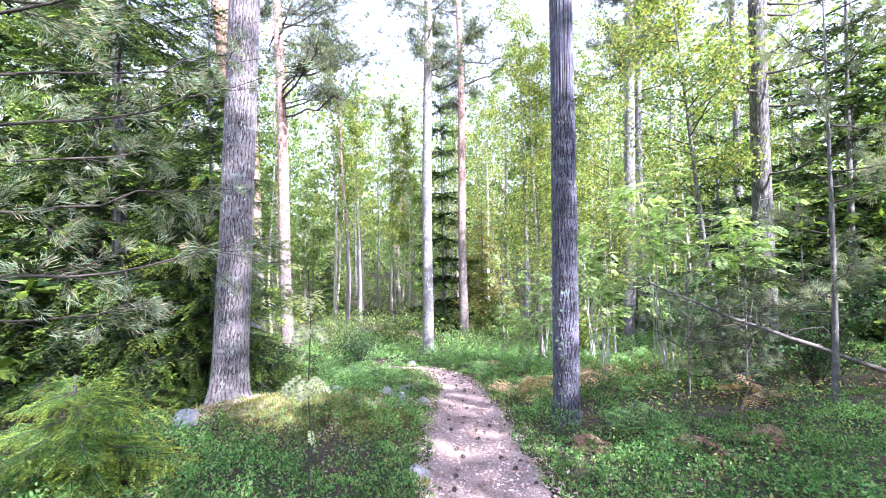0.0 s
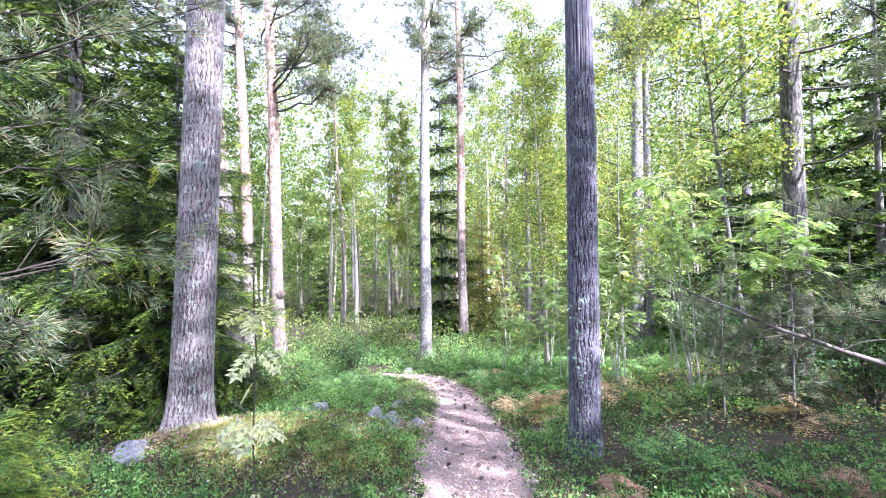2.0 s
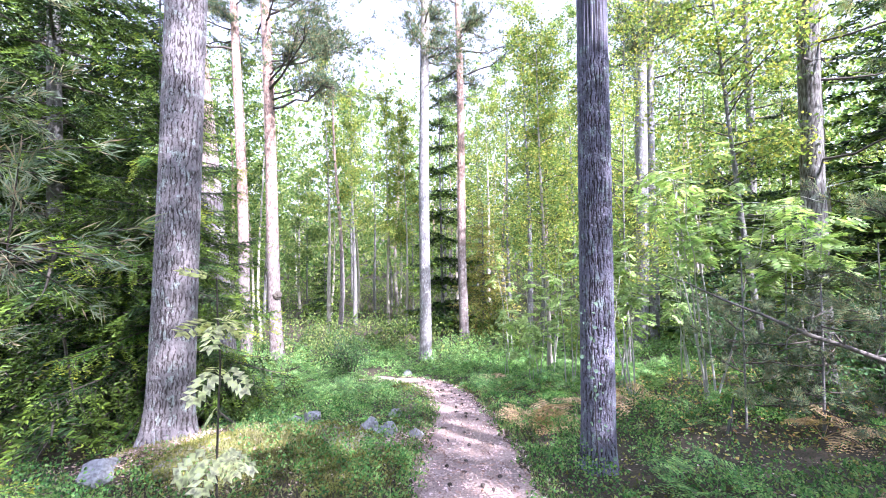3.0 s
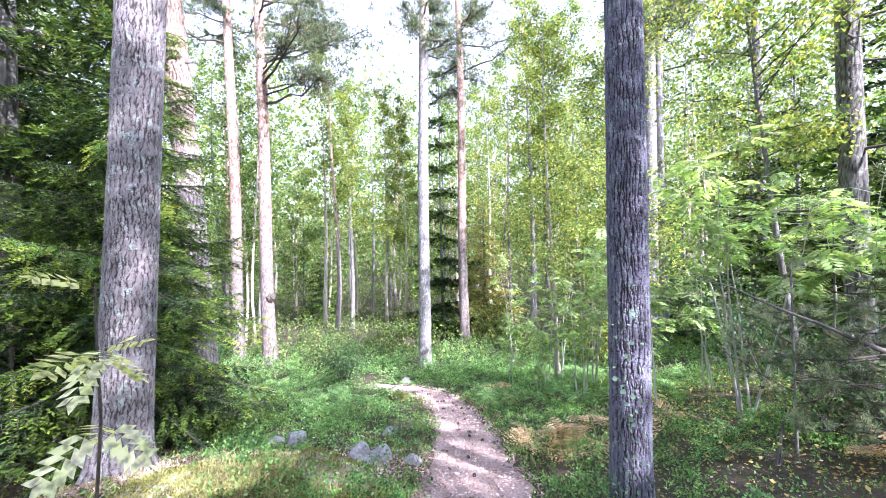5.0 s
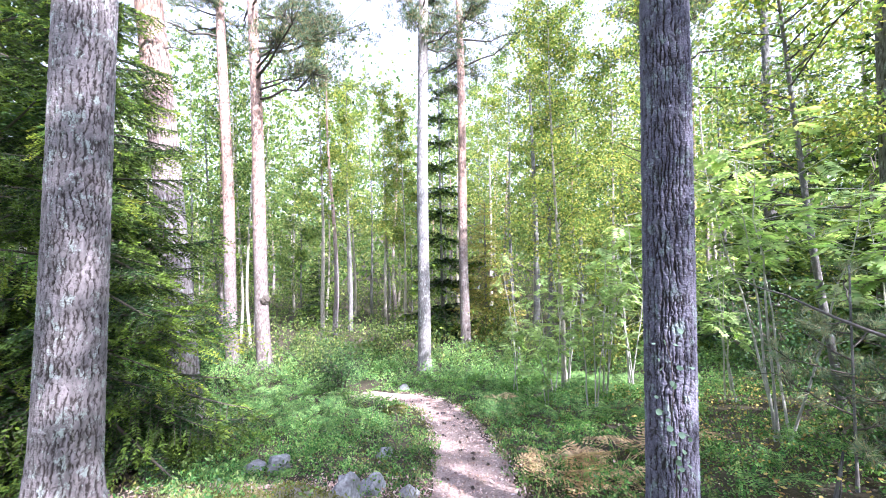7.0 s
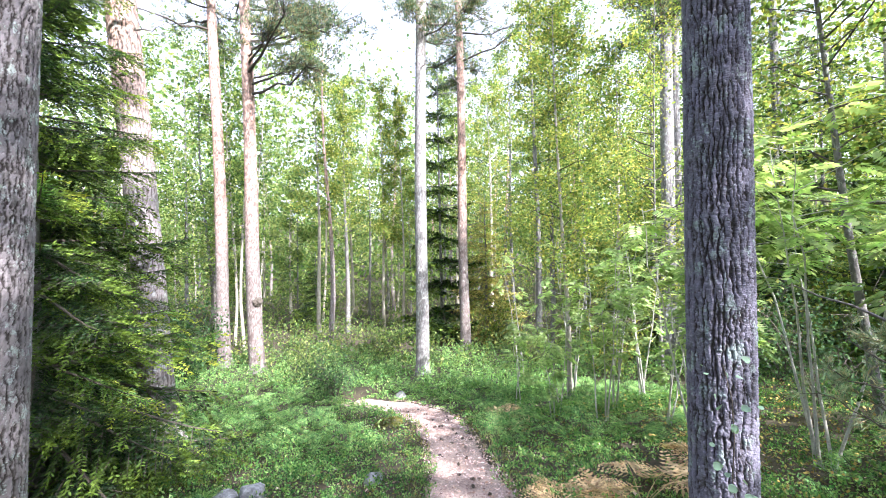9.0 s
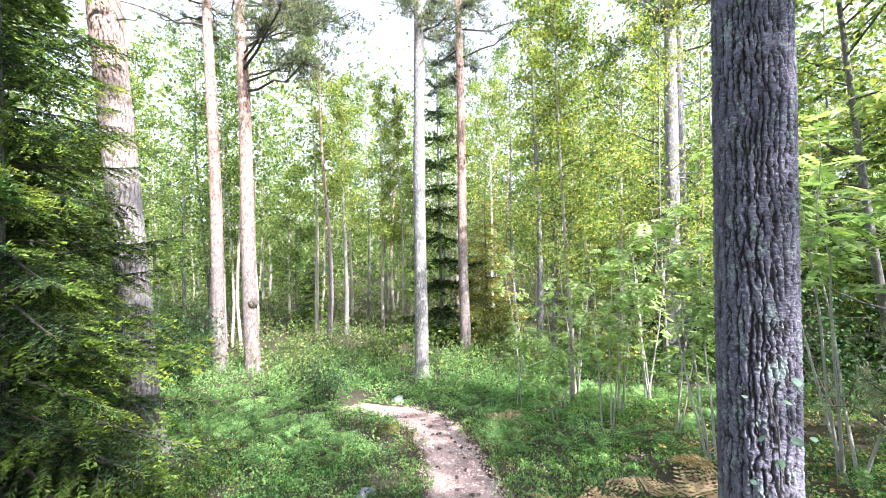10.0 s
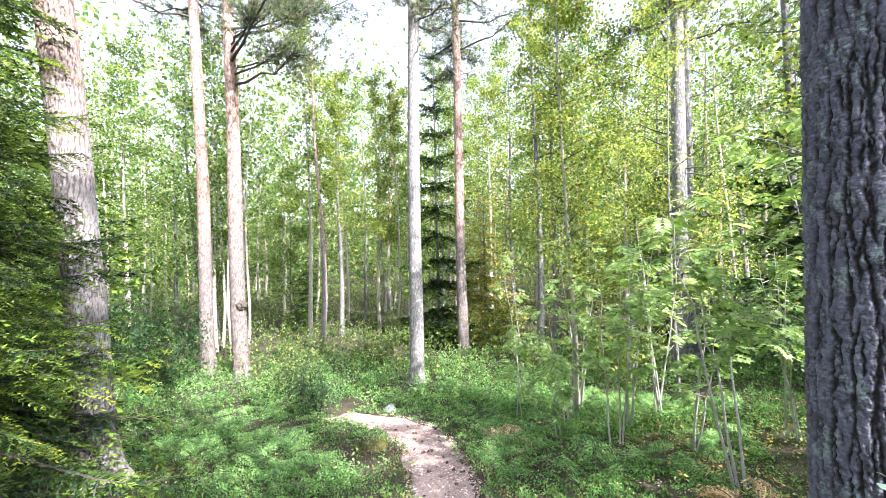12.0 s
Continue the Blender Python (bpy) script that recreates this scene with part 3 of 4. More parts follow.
for i, (x, y, r0, r1, h, lx, ly, kind, z0, reach, label) in enumerate(PINES):
    rng = np.random.default_rng(100 + i)
    t = thing("pine", x, y, label, "tree", "pines of the wood")
    bend = 0.01 if kind == "near" else 0.03
    if kind == "near":
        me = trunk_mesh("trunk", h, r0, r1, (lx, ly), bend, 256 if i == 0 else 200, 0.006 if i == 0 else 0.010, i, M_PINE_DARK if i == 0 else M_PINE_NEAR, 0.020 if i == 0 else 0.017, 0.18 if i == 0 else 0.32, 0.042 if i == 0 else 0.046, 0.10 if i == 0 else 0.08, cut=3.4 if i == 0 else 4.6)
    else:
        me = trunk_mesh("trunk", h, r0, r1, (lx, ly), bend, 96 if i == 6 else 56, 0.025 if i == 6 else 0.05, i, M_ORANGE_SUNLIT if i == 6 else {"far": M_PINE, "pale": M_PALE, "grey": M_GREY}[kind], 0.014 if i == 6 else 0.009, 0.45 if i == 6 else 0.3, 0.055, 0.11)
    part("trunk", me, t)
    limbs, needles = pine_crown(rng, h, z0, reach, 20, 9, 14, 0.15, 0.022, (lx, ly), bend, i)
    for lb in limbs:
        part("limb", mesh_of("limb", *lb, True, M_TWIG), t)
    part("crown", mesh_of("crown", *needles, False, L_PINE), t)
    if kind != "near":
        snags(rng, t, (lx, ly), bend, i, 2.2 if i == 9 else 4.0, z0, 14 if i == 9 else 9 if i in (3, 7, 8) else 5, 1.7 if i in (3, 7, 8, 9) else 0.9, M_TWIG if i == 9 else None)
    if i == 4:
        b = bmesh.new()
        bmesh.ops.create_icosphere(b, subdivisions=3, radius=0.16)
        for q in b.verts:
            q.co *= 1 + 0.35 * noise.noise(q.co * 14)
        me = bpy.data.meshes.new("burl")
        b.to_mesh(me), b.free()
        me.materials.append(M_TWIG)
        part("burl", me, t, "dark knotty burl").location = centre((lx, ly), bend, i, 2.35) + np.array([0.17, -0.12, 0])
    if i in (2, 3, 5, 6, 7, 8):
        for q in range(4):
            lb, nd = pine_crown(rng, z0 + q * 0.8 + 0.6, z0 + q * 0.8, reach * 0.8, 2, 22, 12, 0.15, 0.022, (lx, ly), bend, i, side=rng.uniform(0, 6.28))
            for w_ in lb:
                part("limb", mesh_of("limb", *w_, True, M_TWIG), t)
            part("crown", mesh_of("crown", *nd, False, L_PINE), t)
    if i == 4:
        # one leafy limb reaching out over the clearing, and two higher
        for z, az, l in ((9.3, 0.0, 3.8), (10.0, -0.5, 4.0), (10.8, -0.25, 4.4), (11.9, 0.2, 4.0), (12.8, -0.1, 3.4)):
            lb, nd = pine_crown(rng, z + 0.8, z, l, 3, 30, 13, 0.15, 0.022, (lx, ly), bend, i, side=az, inner=0.7, fan=0.35)
            for q in lb:
                part("limb", mesh_of("limb", *q, True, M_TWIG), t)
            part("crown", mesh_of("crown", *nd, False, L_PINE), t)


# ---- spruces ----
NEAR_BOUGHS = spruce_set(1, 0.033, 0.0105, 0.018, 0.050, L_SPRUCE)
TIP_BOUGHS = spruce_set(11, 0.033, 0.0105, 0.018, 0.050, L_SUNLIT_TIPS)
FAR_BOUGHS = spruce_set(21, 0.14, 0.05, 0.08, 0.16, L_SPRUCE)
BROWN_BOUGHS = spruce_set(31, 0.10, 0.03, 0.06, 0.13, L_BROWN)
# the few bright-tipped boughs mixed in stand for sunlit ones
spruce(-5.0, 6.4, 11, 2.3, 22, 1, NEAR_BOUGHS, "large dark green spruce with boughs down to the ground", 7, 0.3, 0.13, tips=TIP_BOUGHS, share=0.04)
spruce(-3.42, 6.12, 5.6, 1.42, 22, 2, NEAR_BOUGHS, "young dense spruce with drooping boughs behind a pine", 7, 0.15, 0.05, tips=TIP_BOUGHS, share=0.18)
spruce(-2.5, 2.8, 0.75, 0.62, 8, 3, TIP_BOUGHS, "low yellow-tipped spruce seedling on the forest floor", 8, 0.05, 0.012)
for i, (x, y, h, reach, set_, label) in enumerate([
        (0.0, 21.8, 15, 1.7, FAR_BOUGHS, "dark narrow spruce behind tall pines"),
        (2.0, 21.0, 6.5, 1.6, BROWN_BOUGHS, "small spruce with rusty dying boughs"),
        (9.0, 13.5, 8, 2.0, FAR_BOUGHS, "dark spruce in the thick of the wood"),
        (10.5, 10.5, 9, 2.2, FAR_BOUGHS, "dark spruce in the thick of the wood"),
        (12.5, 16.0, 11, 2.4, FAR_BOUGHS, "dark spruce in the thick of the wood"),
        (8.2, 17.5, 8, 2.0, FAR_BOUGHS, "dark spruce in the thick of the wood"),
        (-6.8, 25.0, 4, 1.3, FAR_BOUGHS, "small dark spruce among birches"),
        (-13.0, 18.5, 11, 2.3, FAR_BOUGHS, "dark spruce at the clearing's edge"),
        (-9.0, 9.5, 10, 2.3, FAR_BOUGHS, "dark spruce standing close to others, some added unseen for shade"),
        (-7.5, 4.5, 10, 2.3, FAR_BOUGHS, "dark spruce standing close to others, some added unseen for shade"),
        # the next six stand out of view, added to keep sun off the foreground
        (9.6, -3.6, 17, 3.1, FAR_BOUGHS, "dark spruce standing close to others, some added unseen for shade"),
        (11.2, -1.8, 14, 2.7, FAR_BOUGHS, "dark spruce standing close to others, some added unseen for shade"),
        (13.2, 0.2, 11, 2.6, FAR_BOUGHS, "dark spruce standing close to others, some added unseen for shade"),
        (7.9, -4.6, 19, 3.3, FAR_BOUGHS, "dark spruce standing close to others, some added unseen for shade"),
        (6.0, -5.7, 20, 3.4, FAR_BOUGHS, "dark spruce standing close to others, some added unseen for shade"),
        (4.2, -7.2, 18, 3.3, FAR_BOUGHS, "dark spruce standing close to others, some added unseen for shade"),
        (11.8, 9.3, 11, 2.3, FAR_BOUGHS, "dark spruce in the thick of the wood"),
        (-6.6, 7.9, 12, 2.4, FAR_BOUGHS, "dark spruce standing close to others, some added unseen for shade"),
        (-8.4, 6.4, 12, 2.4, FAR_BOUGHS, "dark spruce standing close to others, some added unseen for shade"),
        (9.3, 9.4, 10, 2.0, FAR_BOUGHS, "dark spruce in the thick of the wood"),
        # one more unseen spruce, added to block the sun
        (2.3, -8.8, 19, 3.3, FAR_BOUGHS, "dark spruce standing close to others, some added unseen for shade")]):
    spruce(x, y, h, reach, 13 if i < 2 else 11, 40 + i, set_, label, 9 if i < 2 else 5, 0.5, 0.09)


# ---- birches and other leafy trees ----
def broadleaf(name, x, y, h, r0, z0, reach, count, n, leaf_l, bark, leaf, seed, label, group, lean=(0, 0), sides=10, category="tree"):
    rng = np.random.default_rng(seed)
    t = thing(name, x, y, label, category, group)
    part("trunk", trunk_mesh("trunk", h, r0, 0.008, lean, 0.06, sides, 0.2, seed, bark, 0, 0.25), t)
    limbs, cs = [], []
    for i in range(count):
        z = z0 + (h - z0) * i / count
        a, l = rng.uniform(0, 6.28), reach * rng.uniform(0.5, 1.1) * (1 - 0.6 * i / count)
        p = centre(lean, 0.06, seed, z)
        q = p + np.array([math.cos(a) * l, math.sin(a) * l, l * rng.uniform(0.1, 0.8)])
        line = wobbly(rng, arc(p, q, 0.05 * l, 6), 0.05 * l)
        limbs.append(tube(line, np.linspace(0.006 + 0.007 * l, 0.002, 6), 4))
        s = np.clip(rng.beta(2.2, 1.2, n), 0, 0.999) * 5
        k = s.astype(int)
        pos = line[k] + (line[np.minimum(k + 1, 5)] - line[k]) * (s - k)[:, None]
        knots = pos[rng.integers(0, n, n)]
        cs.append(knots + rng.normal(0, 0.10 + 0.09 * l, (n, 3)) * np.array([1, 1, 0.8]))
    for lb in limbs:
        part("limb", mesh_of("limb", *lb, True, M_TWIG), t)
    c = np.concatenate(cs)
    k = len(c)
    nv, nf = leaves(c, ball(rng, k) * np.array([1, 1, 0.6]) + np.array([0, 0, -0.4]), ball(rng, k) + np.array([0, 0, 1.0]), leaf_l * rng.uniform(0.6, 1.25, k), leaf_l * 0.62, 0.12)
    part("crown", mesh_of("crown", nv, nf, False, leaf), t)
    return t


BIRCHES = [
    (-5.64, 21.6, 15, 0.11, 6.0, 1.6, 0.0, "slim white-stemmed birch with a high crown"),
    (3.35, 16.9, 14, 0.13, 2.5, 2.2, 0.0, "birch with a dark lower stem and bright leaves"),
    (3.9, 17.4, 13, 0.10, 3.0, 2.0, 0.02, "slim grey birch with bright yellow-green leaves"),
    (2.42, 10.46, 8, 0.055, 2.4, 1.2, -0.01, "thin young birch with a lichened stem"),
    (4.6, 11.2, 9, 0.035, 1.6, 1.7, 0.0, "leafy young birch with a grey stem and yellow-green leaves"),
    (5.6, 15.5, 10, 0.07, 1.5, 2.0, 0.0, "leafy birch among pines"),
    (-3.0, 24.0, 13, 0.09, 4.0, 1.8, 0.0, "slim birch with fresh green leaves"),
    (-1.9, 23.0, 12, 0.07, 4.0, 1.5, 0.0, "thin pale birch with fresh green leaves"),
    (-4.8, 23.6, 13, 0.13, 5.0, 1.8, 0.0, "grey stem with fresh green leaves"),
    (9.8, 11.4, 10, 0.07, 1.2, 2.0, 0.0, "leafy young birch in the thick of the wood"),
    (10.2, 7.6, 11, 0.08, 1.5, 2.2, 0.0, "leafy young birch in the thick of the wood"),
    (4.75, 7.0, 7, 0.05, 2.6, 1.5, -0.13, "thin leaning grey birch with sparse leaves"),
    (2.6, 24.0, 13, 0.12, 3.0, 2.4, 0.0, "leafy birch with a broad bright crown"),
]
for i, (x, y, h, r0, z0, reach, lx, label) in enumerate(BIRCHES):
    broadleaf("birch", x, y, h, r0, z0, reach, 30, 320, 0.065 if y < 13 else 0.10, M_GREY if i in (1, 2, 8) or 'grey' in label else M_BIRCH, L_BIRCH, 200 + i, label, "birches of the wood", (lx, 0))

# young leafy trees of three kinds, repeated through the wood
LEAFY = [broadleaf("leafy_tree", 0, 60 + 4 * i, (14, 17, 9)[i], (0.10, 0.12, 0.06)[i], (3.0, 4.5, 0.8)[i], (2.6, 2.6, 2.0)[i], 30, 250, 0.125, (M_BIRCH, M_GREY, M_GREY)[i], L_FAR, 300 + i,
                   "leafy young deciduous tree with sunlit green leaves", "leafy trees of the wood") for i in range(3)]
SPOTS = [(-9.5, 21), (-11, 24), (-8.5, 27), (-14, 22), (-12, 14), (-10.5, 12.5), (-17, 17), (-15, 27), (-5.5, 28), (-2, 29), (1, 28), (4.2, 27), (7, 23), (6, 29), (9.5, 21),
         (11.5, 24), (14, 21), (9, 28), (15, 27), (18, 20), (17, 15), (15, 12),  (-19, 24), (-13, 8), (-16, 11), (20, 26), (-7, 33), (3, 34), (10, 34), (-13, 33)]
rng = np.random.default_rng(5)
for i, (x, y) in enumerate(SPOTS):
    m = pose(x, y, float(land(x, y)), 0, 0, rng.uniform(0, 360))
    src = LEAFY[rng.integers(3)]
    copy_thing(src, m)
for i, src in enumerate(LEAFY):
    x, y = [(-10, 30), (0.2, 32), (12.5, 29)][i]
    src.location = (x, y, float(land(x, y)))

# thin stems of the further wood, each a tree of its own
THIN = []
for i in range(4):
    t = thing("thin_tree", 0, 0, "thin bare-stemmed tree deep in the wood", "tree", "thin stems of the wood")
    rng = np.random.default_rng(400 + i)
    part("trunk", trunk_mesh("trunk", 13, (0.07, 0.10, 0.055, 0.13)[i], 0.02, ((0.01, 0), (-0.02, 0), (0.03, 0), (0, 0))[i], 0.12, 9, 0.4, i, (M_BIRCH, M_GREY, M_BIRCH, M_PINE)[i], 0, 0.2), t)
    snags(rng, t, (0, 0), 0.1, i, 2.5, 9, 3, 0.8)
    k = 850
    zc = rng.uniform(5, 14.5, k)
    knot = np.stack([rng.normal(0, 0.7, k), rng.normal(0, 0.7, k), zc], -1)[rng.integers(0, 60, k)]
    c = knot + rng.normal(0, 0.4, (k, 3))
    part("crown", mesh_of("crown", *leaves(c, ball(rng, k), ball(rng, k), 0.16 * rng.uniform(0.6, 1.2, k), 0.11, 0.1), False, L_FAR), t)
    THIN.append(t)
rng = np.random.default_rng(9)
n = 0
while n < 76:
    y = rng.uniform(19, 46)
    x = rng.uniform(-1.05, 1.05) * y
    if abs(x - 0.92 * y / 19) < 0.5 or abs(x + 0.62 * y / 15.3) < 0.4:
        continue
    m = pose(x, y, float(land(x, y)), rng.uniform(-2, 2), rng.uniform(-2, 2), rng.uniform(0, 360))
    if n < 4:
        THIN[n].matrix_basis = m
    else:
        copy_thing(THIN[rng.integers(4)], m)
    n += 1

# ---- far woods all round ----
rng = np.random.default_rng(77)
for near, far_, trees, k, low, high, size, label in ((44, 75, 2600, 56, 9, 30, 0.72, "distant sunlit leafy woods closing the view"), (31, 46, 1000, 75, 8, 27, 0.34, "sunlit leafy woods behind the clearing")):
    a, d = rng.uniform(0, 2 * np.pi, trees), rng.uniform(near, far_, trees)
    bx, by = np.sin(a) * d, np.cos(a) * d + 4
    top = rng.uniform(low, high, trees)
    cz = rng.uniform(0.0, 1.0, (trees, k)) ** 0.95 * top[:, None]
    knot = rng.normal(0, 1.1, (trees, 12, 2))[np.arange(trees)[:, None], rng.integers(0, 12, (trees, k))] + rng.normal(0, 0.45, (trees, k, 2))
    c = np.stack([(bx[:, None] + knot[..., 0]).ravel(), (by[:, None] + knot[..., 1]).ravel(), (land(bx, by)[:, None] + cz).ravel()], -1)
    v, f = leaves(c, ball(rng, len(c)), ball(rng, len(c)), size * rng.uniform(0.6, 1.3, len(c)), size * 0.7, 0.1)
    tagged(new("far_woods", mesh_of("far_woods", v, f, False, L_FAR)), label, "woods", kind="stuff")


# ---- undergrowth ----
def carpet(name, rng, x, y, height, per, leaf_l, leaf, label, category, upright=0.5):
    """Low shrubs: a sprig of leaves at every place."""
    n = len(x)
    z = land(x, y)
    s = rng.uniform(0, 1, (n, per)) ** 0.6
    lean_ = rng.normal(0, 0.35, (n, 2))
    h = np.broadcast_to(height, n)[:, None] * s * rng.uniform(0.6, 1.2, (n, 1))
    px = x[:, None] + lean_[:, :1] * h + rng.normal(0, 0.022, (n, per))
    py = y[:, None] + lean_[:, 1:] * h + rng.normal(0, 0.022, (n, per))
    c = np.stack([px, py, z[:, None] + h], -1).reshape(-1, 3)
    k = len(c)
    L = np.repeat(np.broadcast_to(leaf_l, n), per) * rng.uniform(0.65, 1.25, k)
    v, f = leaves(c, ball(rng, k) + np.array([0, 0, upright]), ball(rng, k) * 0.8 + np.array([0, 0, 1.0]), L, L * 0.55, 0.15)
    tagged(new(name, mesh_of(name, v, f, False, leaf)), label, category, kind="stuff")


def places(rng, n, x0, x1, y0, y1, gap=0.02, clump=0.0, seed=1, wide=None, thin=0.9):
    x, y = rng.uniform(x0, x1, n), rng.uniform(y0, y1, n)
    ok = off_path(x, y) > gap + rng.uniform(-0.05, 0.12, n)
    if wide:
        ok &= np.abs(x) < wide * (y + 0.8)
    if clump:
        ok &= smooth_noise(x * 1.5, y * 1.5, seed, 3) + rng.normal(0, 0.25, n) > -0.9 + clump
    bare = ((x + 0.95) / 0.75) ** 2 + ((y - 5.3) / 0.6) ** 2 < 1 + rng.normal(0, 0.2, n)
    bare |= ((x + 2.1) / 0.6) ** 2 + ((y - 4.6) / 0.35) ** 2 < 1
    bare |= ((x + 4.3) / 1.7) ** 2 + ((y - 5.6) / 1.6) ** 2 < 1
    bare |= (x > 2.1 + 0.4 * smooth_noise(y * 2, y * 0, 41)) & (y > 3.4) & (y < 8.5) & (smooth_noise(x * 2.5, y * 2.5, 42) > -0.15)
    bare |= ((x + 3.35) / 0.7) ** 2 + ((y - 7.6) / 0.55) ** 2 < 1
    ok &= ~(bare & (rng.random(n) < thin))
    return x[ok], y[ok]


rng = np.random.default_rng(21)
for lo, hi, n, per, size, tall in ((1.6, 4.6, 14000, 11, 0.028, 0.23), (4.6, 7.5, 18000, 10, 0.030, 0.22), (7.5, 12, 19000, 9, 0.038, 0.24), (12, 19, 12000, 7, 0.056, 0.28)):
    x, y = places(rng, n, -1.3 * hi, 1.3 * hi, lo, hi, -0.05, 0.3, 2, 1.25)
    tall_here = tall * np.clip(0.55 + 0.45 * smooth_noise(x * 2.2, y * 2.2, 8) + 0.75 * smooth_noise(x * 6.5, y * 6.5, 18, 2), 0.10, 1.9) * np.clip(off_path(x, y) * 2.5 + 0.25, 0.25, 1)
    carpet("bilberry_shrubs", rng, x, y, tall_here, per, size, L_BERRY, "carpet of low green bilberry shrubs on the forest floor", "shrubs")
x, y = places(rng, 8500, -12, 12, 11.5, 19, 0.15, 0.5, 6, 0.9)
carpet("fern_bed", rng, x, y, 0.40, 9, 0.06, L_FERN, "bed of pale green ferns under the pines", "ferns", 0.0)
x, y = places(rng, 9000, -9, 9, 1.6, 10, -0.02, 0, 3, 1.25, 0.2)
carpet("moss", rng, x, y, 0.035, 5, 0.03, L_MOSS, "yellow-green moss cushions between the shrubs", "moss", 0.2)
x, y = places(rng, 3600, -7, 7, -6, 1.7, 0.0, 0.3, 2)
carpet("bilberry_shrubs", rng, x, y, 0.18, 6, 0.07, L_BERRY, "carpet of low green bilberry shrubs on the forest floor", "shrubs")
x, y = places(rng, 14000, -30, 30, 15, 46, 0.3, 0.2, 3, 1.1)
carpet("far_undergrowth", rng, x, y, 0.75, 8, 0.12, L_FAR, "leafy undergrowth on the floor of the further wood", "undergrowth")

# dry grass along the path's edges
x, y = rng.uniform(-1.6, 1.8, 9000), rng.uniform(1.8, 9, 9000)
o = off_path(x, y)
ok = (o > -0.03) & (o < 0.28 * rng.random(9000) ** 0.5)
x, y = x[ok], y[ok]
c = np.stack([x, y, land(x, y)], -1)
v, f = leaves(c, ball(rng, len(c)) * 0.7 + np.array([0, 0, 1.0]), ball(rng, len(c)), rng.uniform(0.05, 0.15, len(c)), 0.005)
tagged(new("grass", mesh_of("grass", v, f, False, L_GRASS)), "sparse dry grass along the footpath", "grass", kind="stuff")

# straw-coloured grass and moss on the hump under the stout pine
n = 6500
x, y = rng.normal(-1.5, 0.45, n), rng.normal(4.45, 0.35, n)
ok = off_path(x, y) > 0.05
x, y = x[ok], y[ok]
c = np.stack([x, y, land(x, y)], -1)
v, f = leaves(c, ball(rng, len(c)) * 0.9 + np.array([0, 0, 0.8]), ball(rng, len(c)), rng.uniform(0.03, 0.10, len(c)), 0.006)
tagged(new("hump_grass", mesh_of("hump_grass", v, f, False, L_GRASS)), "short straw-coloured grass on the mossy hump", "grass", kind="stuff")
n = 9000
x, y = rng.normal(-1.25, 0.5, n), rng.normal(4.5, 0.35, n)
ok = (off_path(x, y) > 0.05) & (smooth_noise(x * 4, y * 4, 33) + rng.normal(0, 0.2, n) > 0.0)
carpet("moss", rng, x[ok], y[ok], 0.03, 5, 0.02, L_MOSS, "yellow-green moss cushions on the stony hump", "moss", 0.3)

# litter: dry leaves, needles and cones on path and floor
x, y = rng.uniform(-3.5, 3.5, 60000), rng.uniform(1.6, 11.5, 60000)
o = off_path(x, y)
ok = (o < 0.05) | (rng.random(60000) < 0.12)
x, y = x[ok], y[ok]
c = np.stack([x, y, land(x, y) + 0.014 - 0.020 * (off_path(x, y) < -0.08)], -1)
size = np.where(rng.random(len(c)) < 0.25, 0.038, 0.018) * rng.uniform(0.6, 1.3, len(c))
v, f = leaves(c, ball(rng, len(c)) * np.array([1, 1, 0.15]), ball(rng, len(c)) * 0.3 + np.array([0, 0, 1.0]), size, size * 0.55, 0.2)
tagged(new("leaf_litter", mesh_of("leaf_litter", v, f, False, L_LITTER)), "scattered dry brown leaves and needles", "litter", kind="stuff")


# leaves, cones and needles trodden into the path
n = 34000
x, y = rng.uniform(-2.2, 1.0, n), rng.uniform(1.8, 11.2, n)
ok = off_path(x, y) < 0.06
x, y = x[ok], y[ok]
n = len(x)
k = np.clip(off_path(x, y) / -0.4, 0, 1)
c = np.stack([x, y, land(x, y) + 0.012 - 0.03 * np.sqrt(k)], -1)
size = rng.choice([0.012, 0.02, 0.034], n, p=[0.45, 0.37, 0.18]) * rng.uniform(0.7, 1.3, n)
v, f = leaves(c, ball(rng, n) * np.array([1, 1, 0.25]), ball(rng, n) * 0.5 + np.array([0, 0, 1.0]), size, size * 0.6, 0.25)
tagged(new("path_litter", mesh_of("path_litter", v, f, False, L_TRODDEN)), "trodden dry leaves, cones and bark flakes on the footpath", "litter", kind="stuff")

# pine cones on the path
cone_bits = []
for q in range(7):
    b_ = np.arange(8) / 8 * 2 * np.pi + q * 0.4
    rr = 0.013 * math.sin(0.5 + q * 0.36)
    cc = np.stack([np.cos(b_) * rr * 0.5, np.sin(b_) * rr * 0.5, np.full(8, -0.018 + q * 0.006)], -1)
    cone_bits.append(leaves(cc, np.stack([np.cos(b_), np.sin(b_), 0 * b_ + 0.6], -1), np.tile([0, 0, 1.0], (8, 1)), rr * 0.9 + 0.003, 0.009, 0.2))
CONE = mesh_of("pine_cone", *joined(cone_bits), False, M_TWIG)
n = 0
while n < 80:
    x, y = rng.uniform(-1.4, 0.8, 1), rng.uniform(2.4, 10.5, 1)
    if off_path(x, y)[0] < 0.05:
        ob = tagged(new("pine_cone", CONE), "small dark pine cone lying on the footpath", "cone", "cones on the path")
        ob.matrix_basis = pose(x[0], y[0], float(land(x, y)[0]) - 0.006, 90 + rng.uniform(-25, 25), rng.uniform(0, 360), rng.uniform(0, 360))
        n += 1

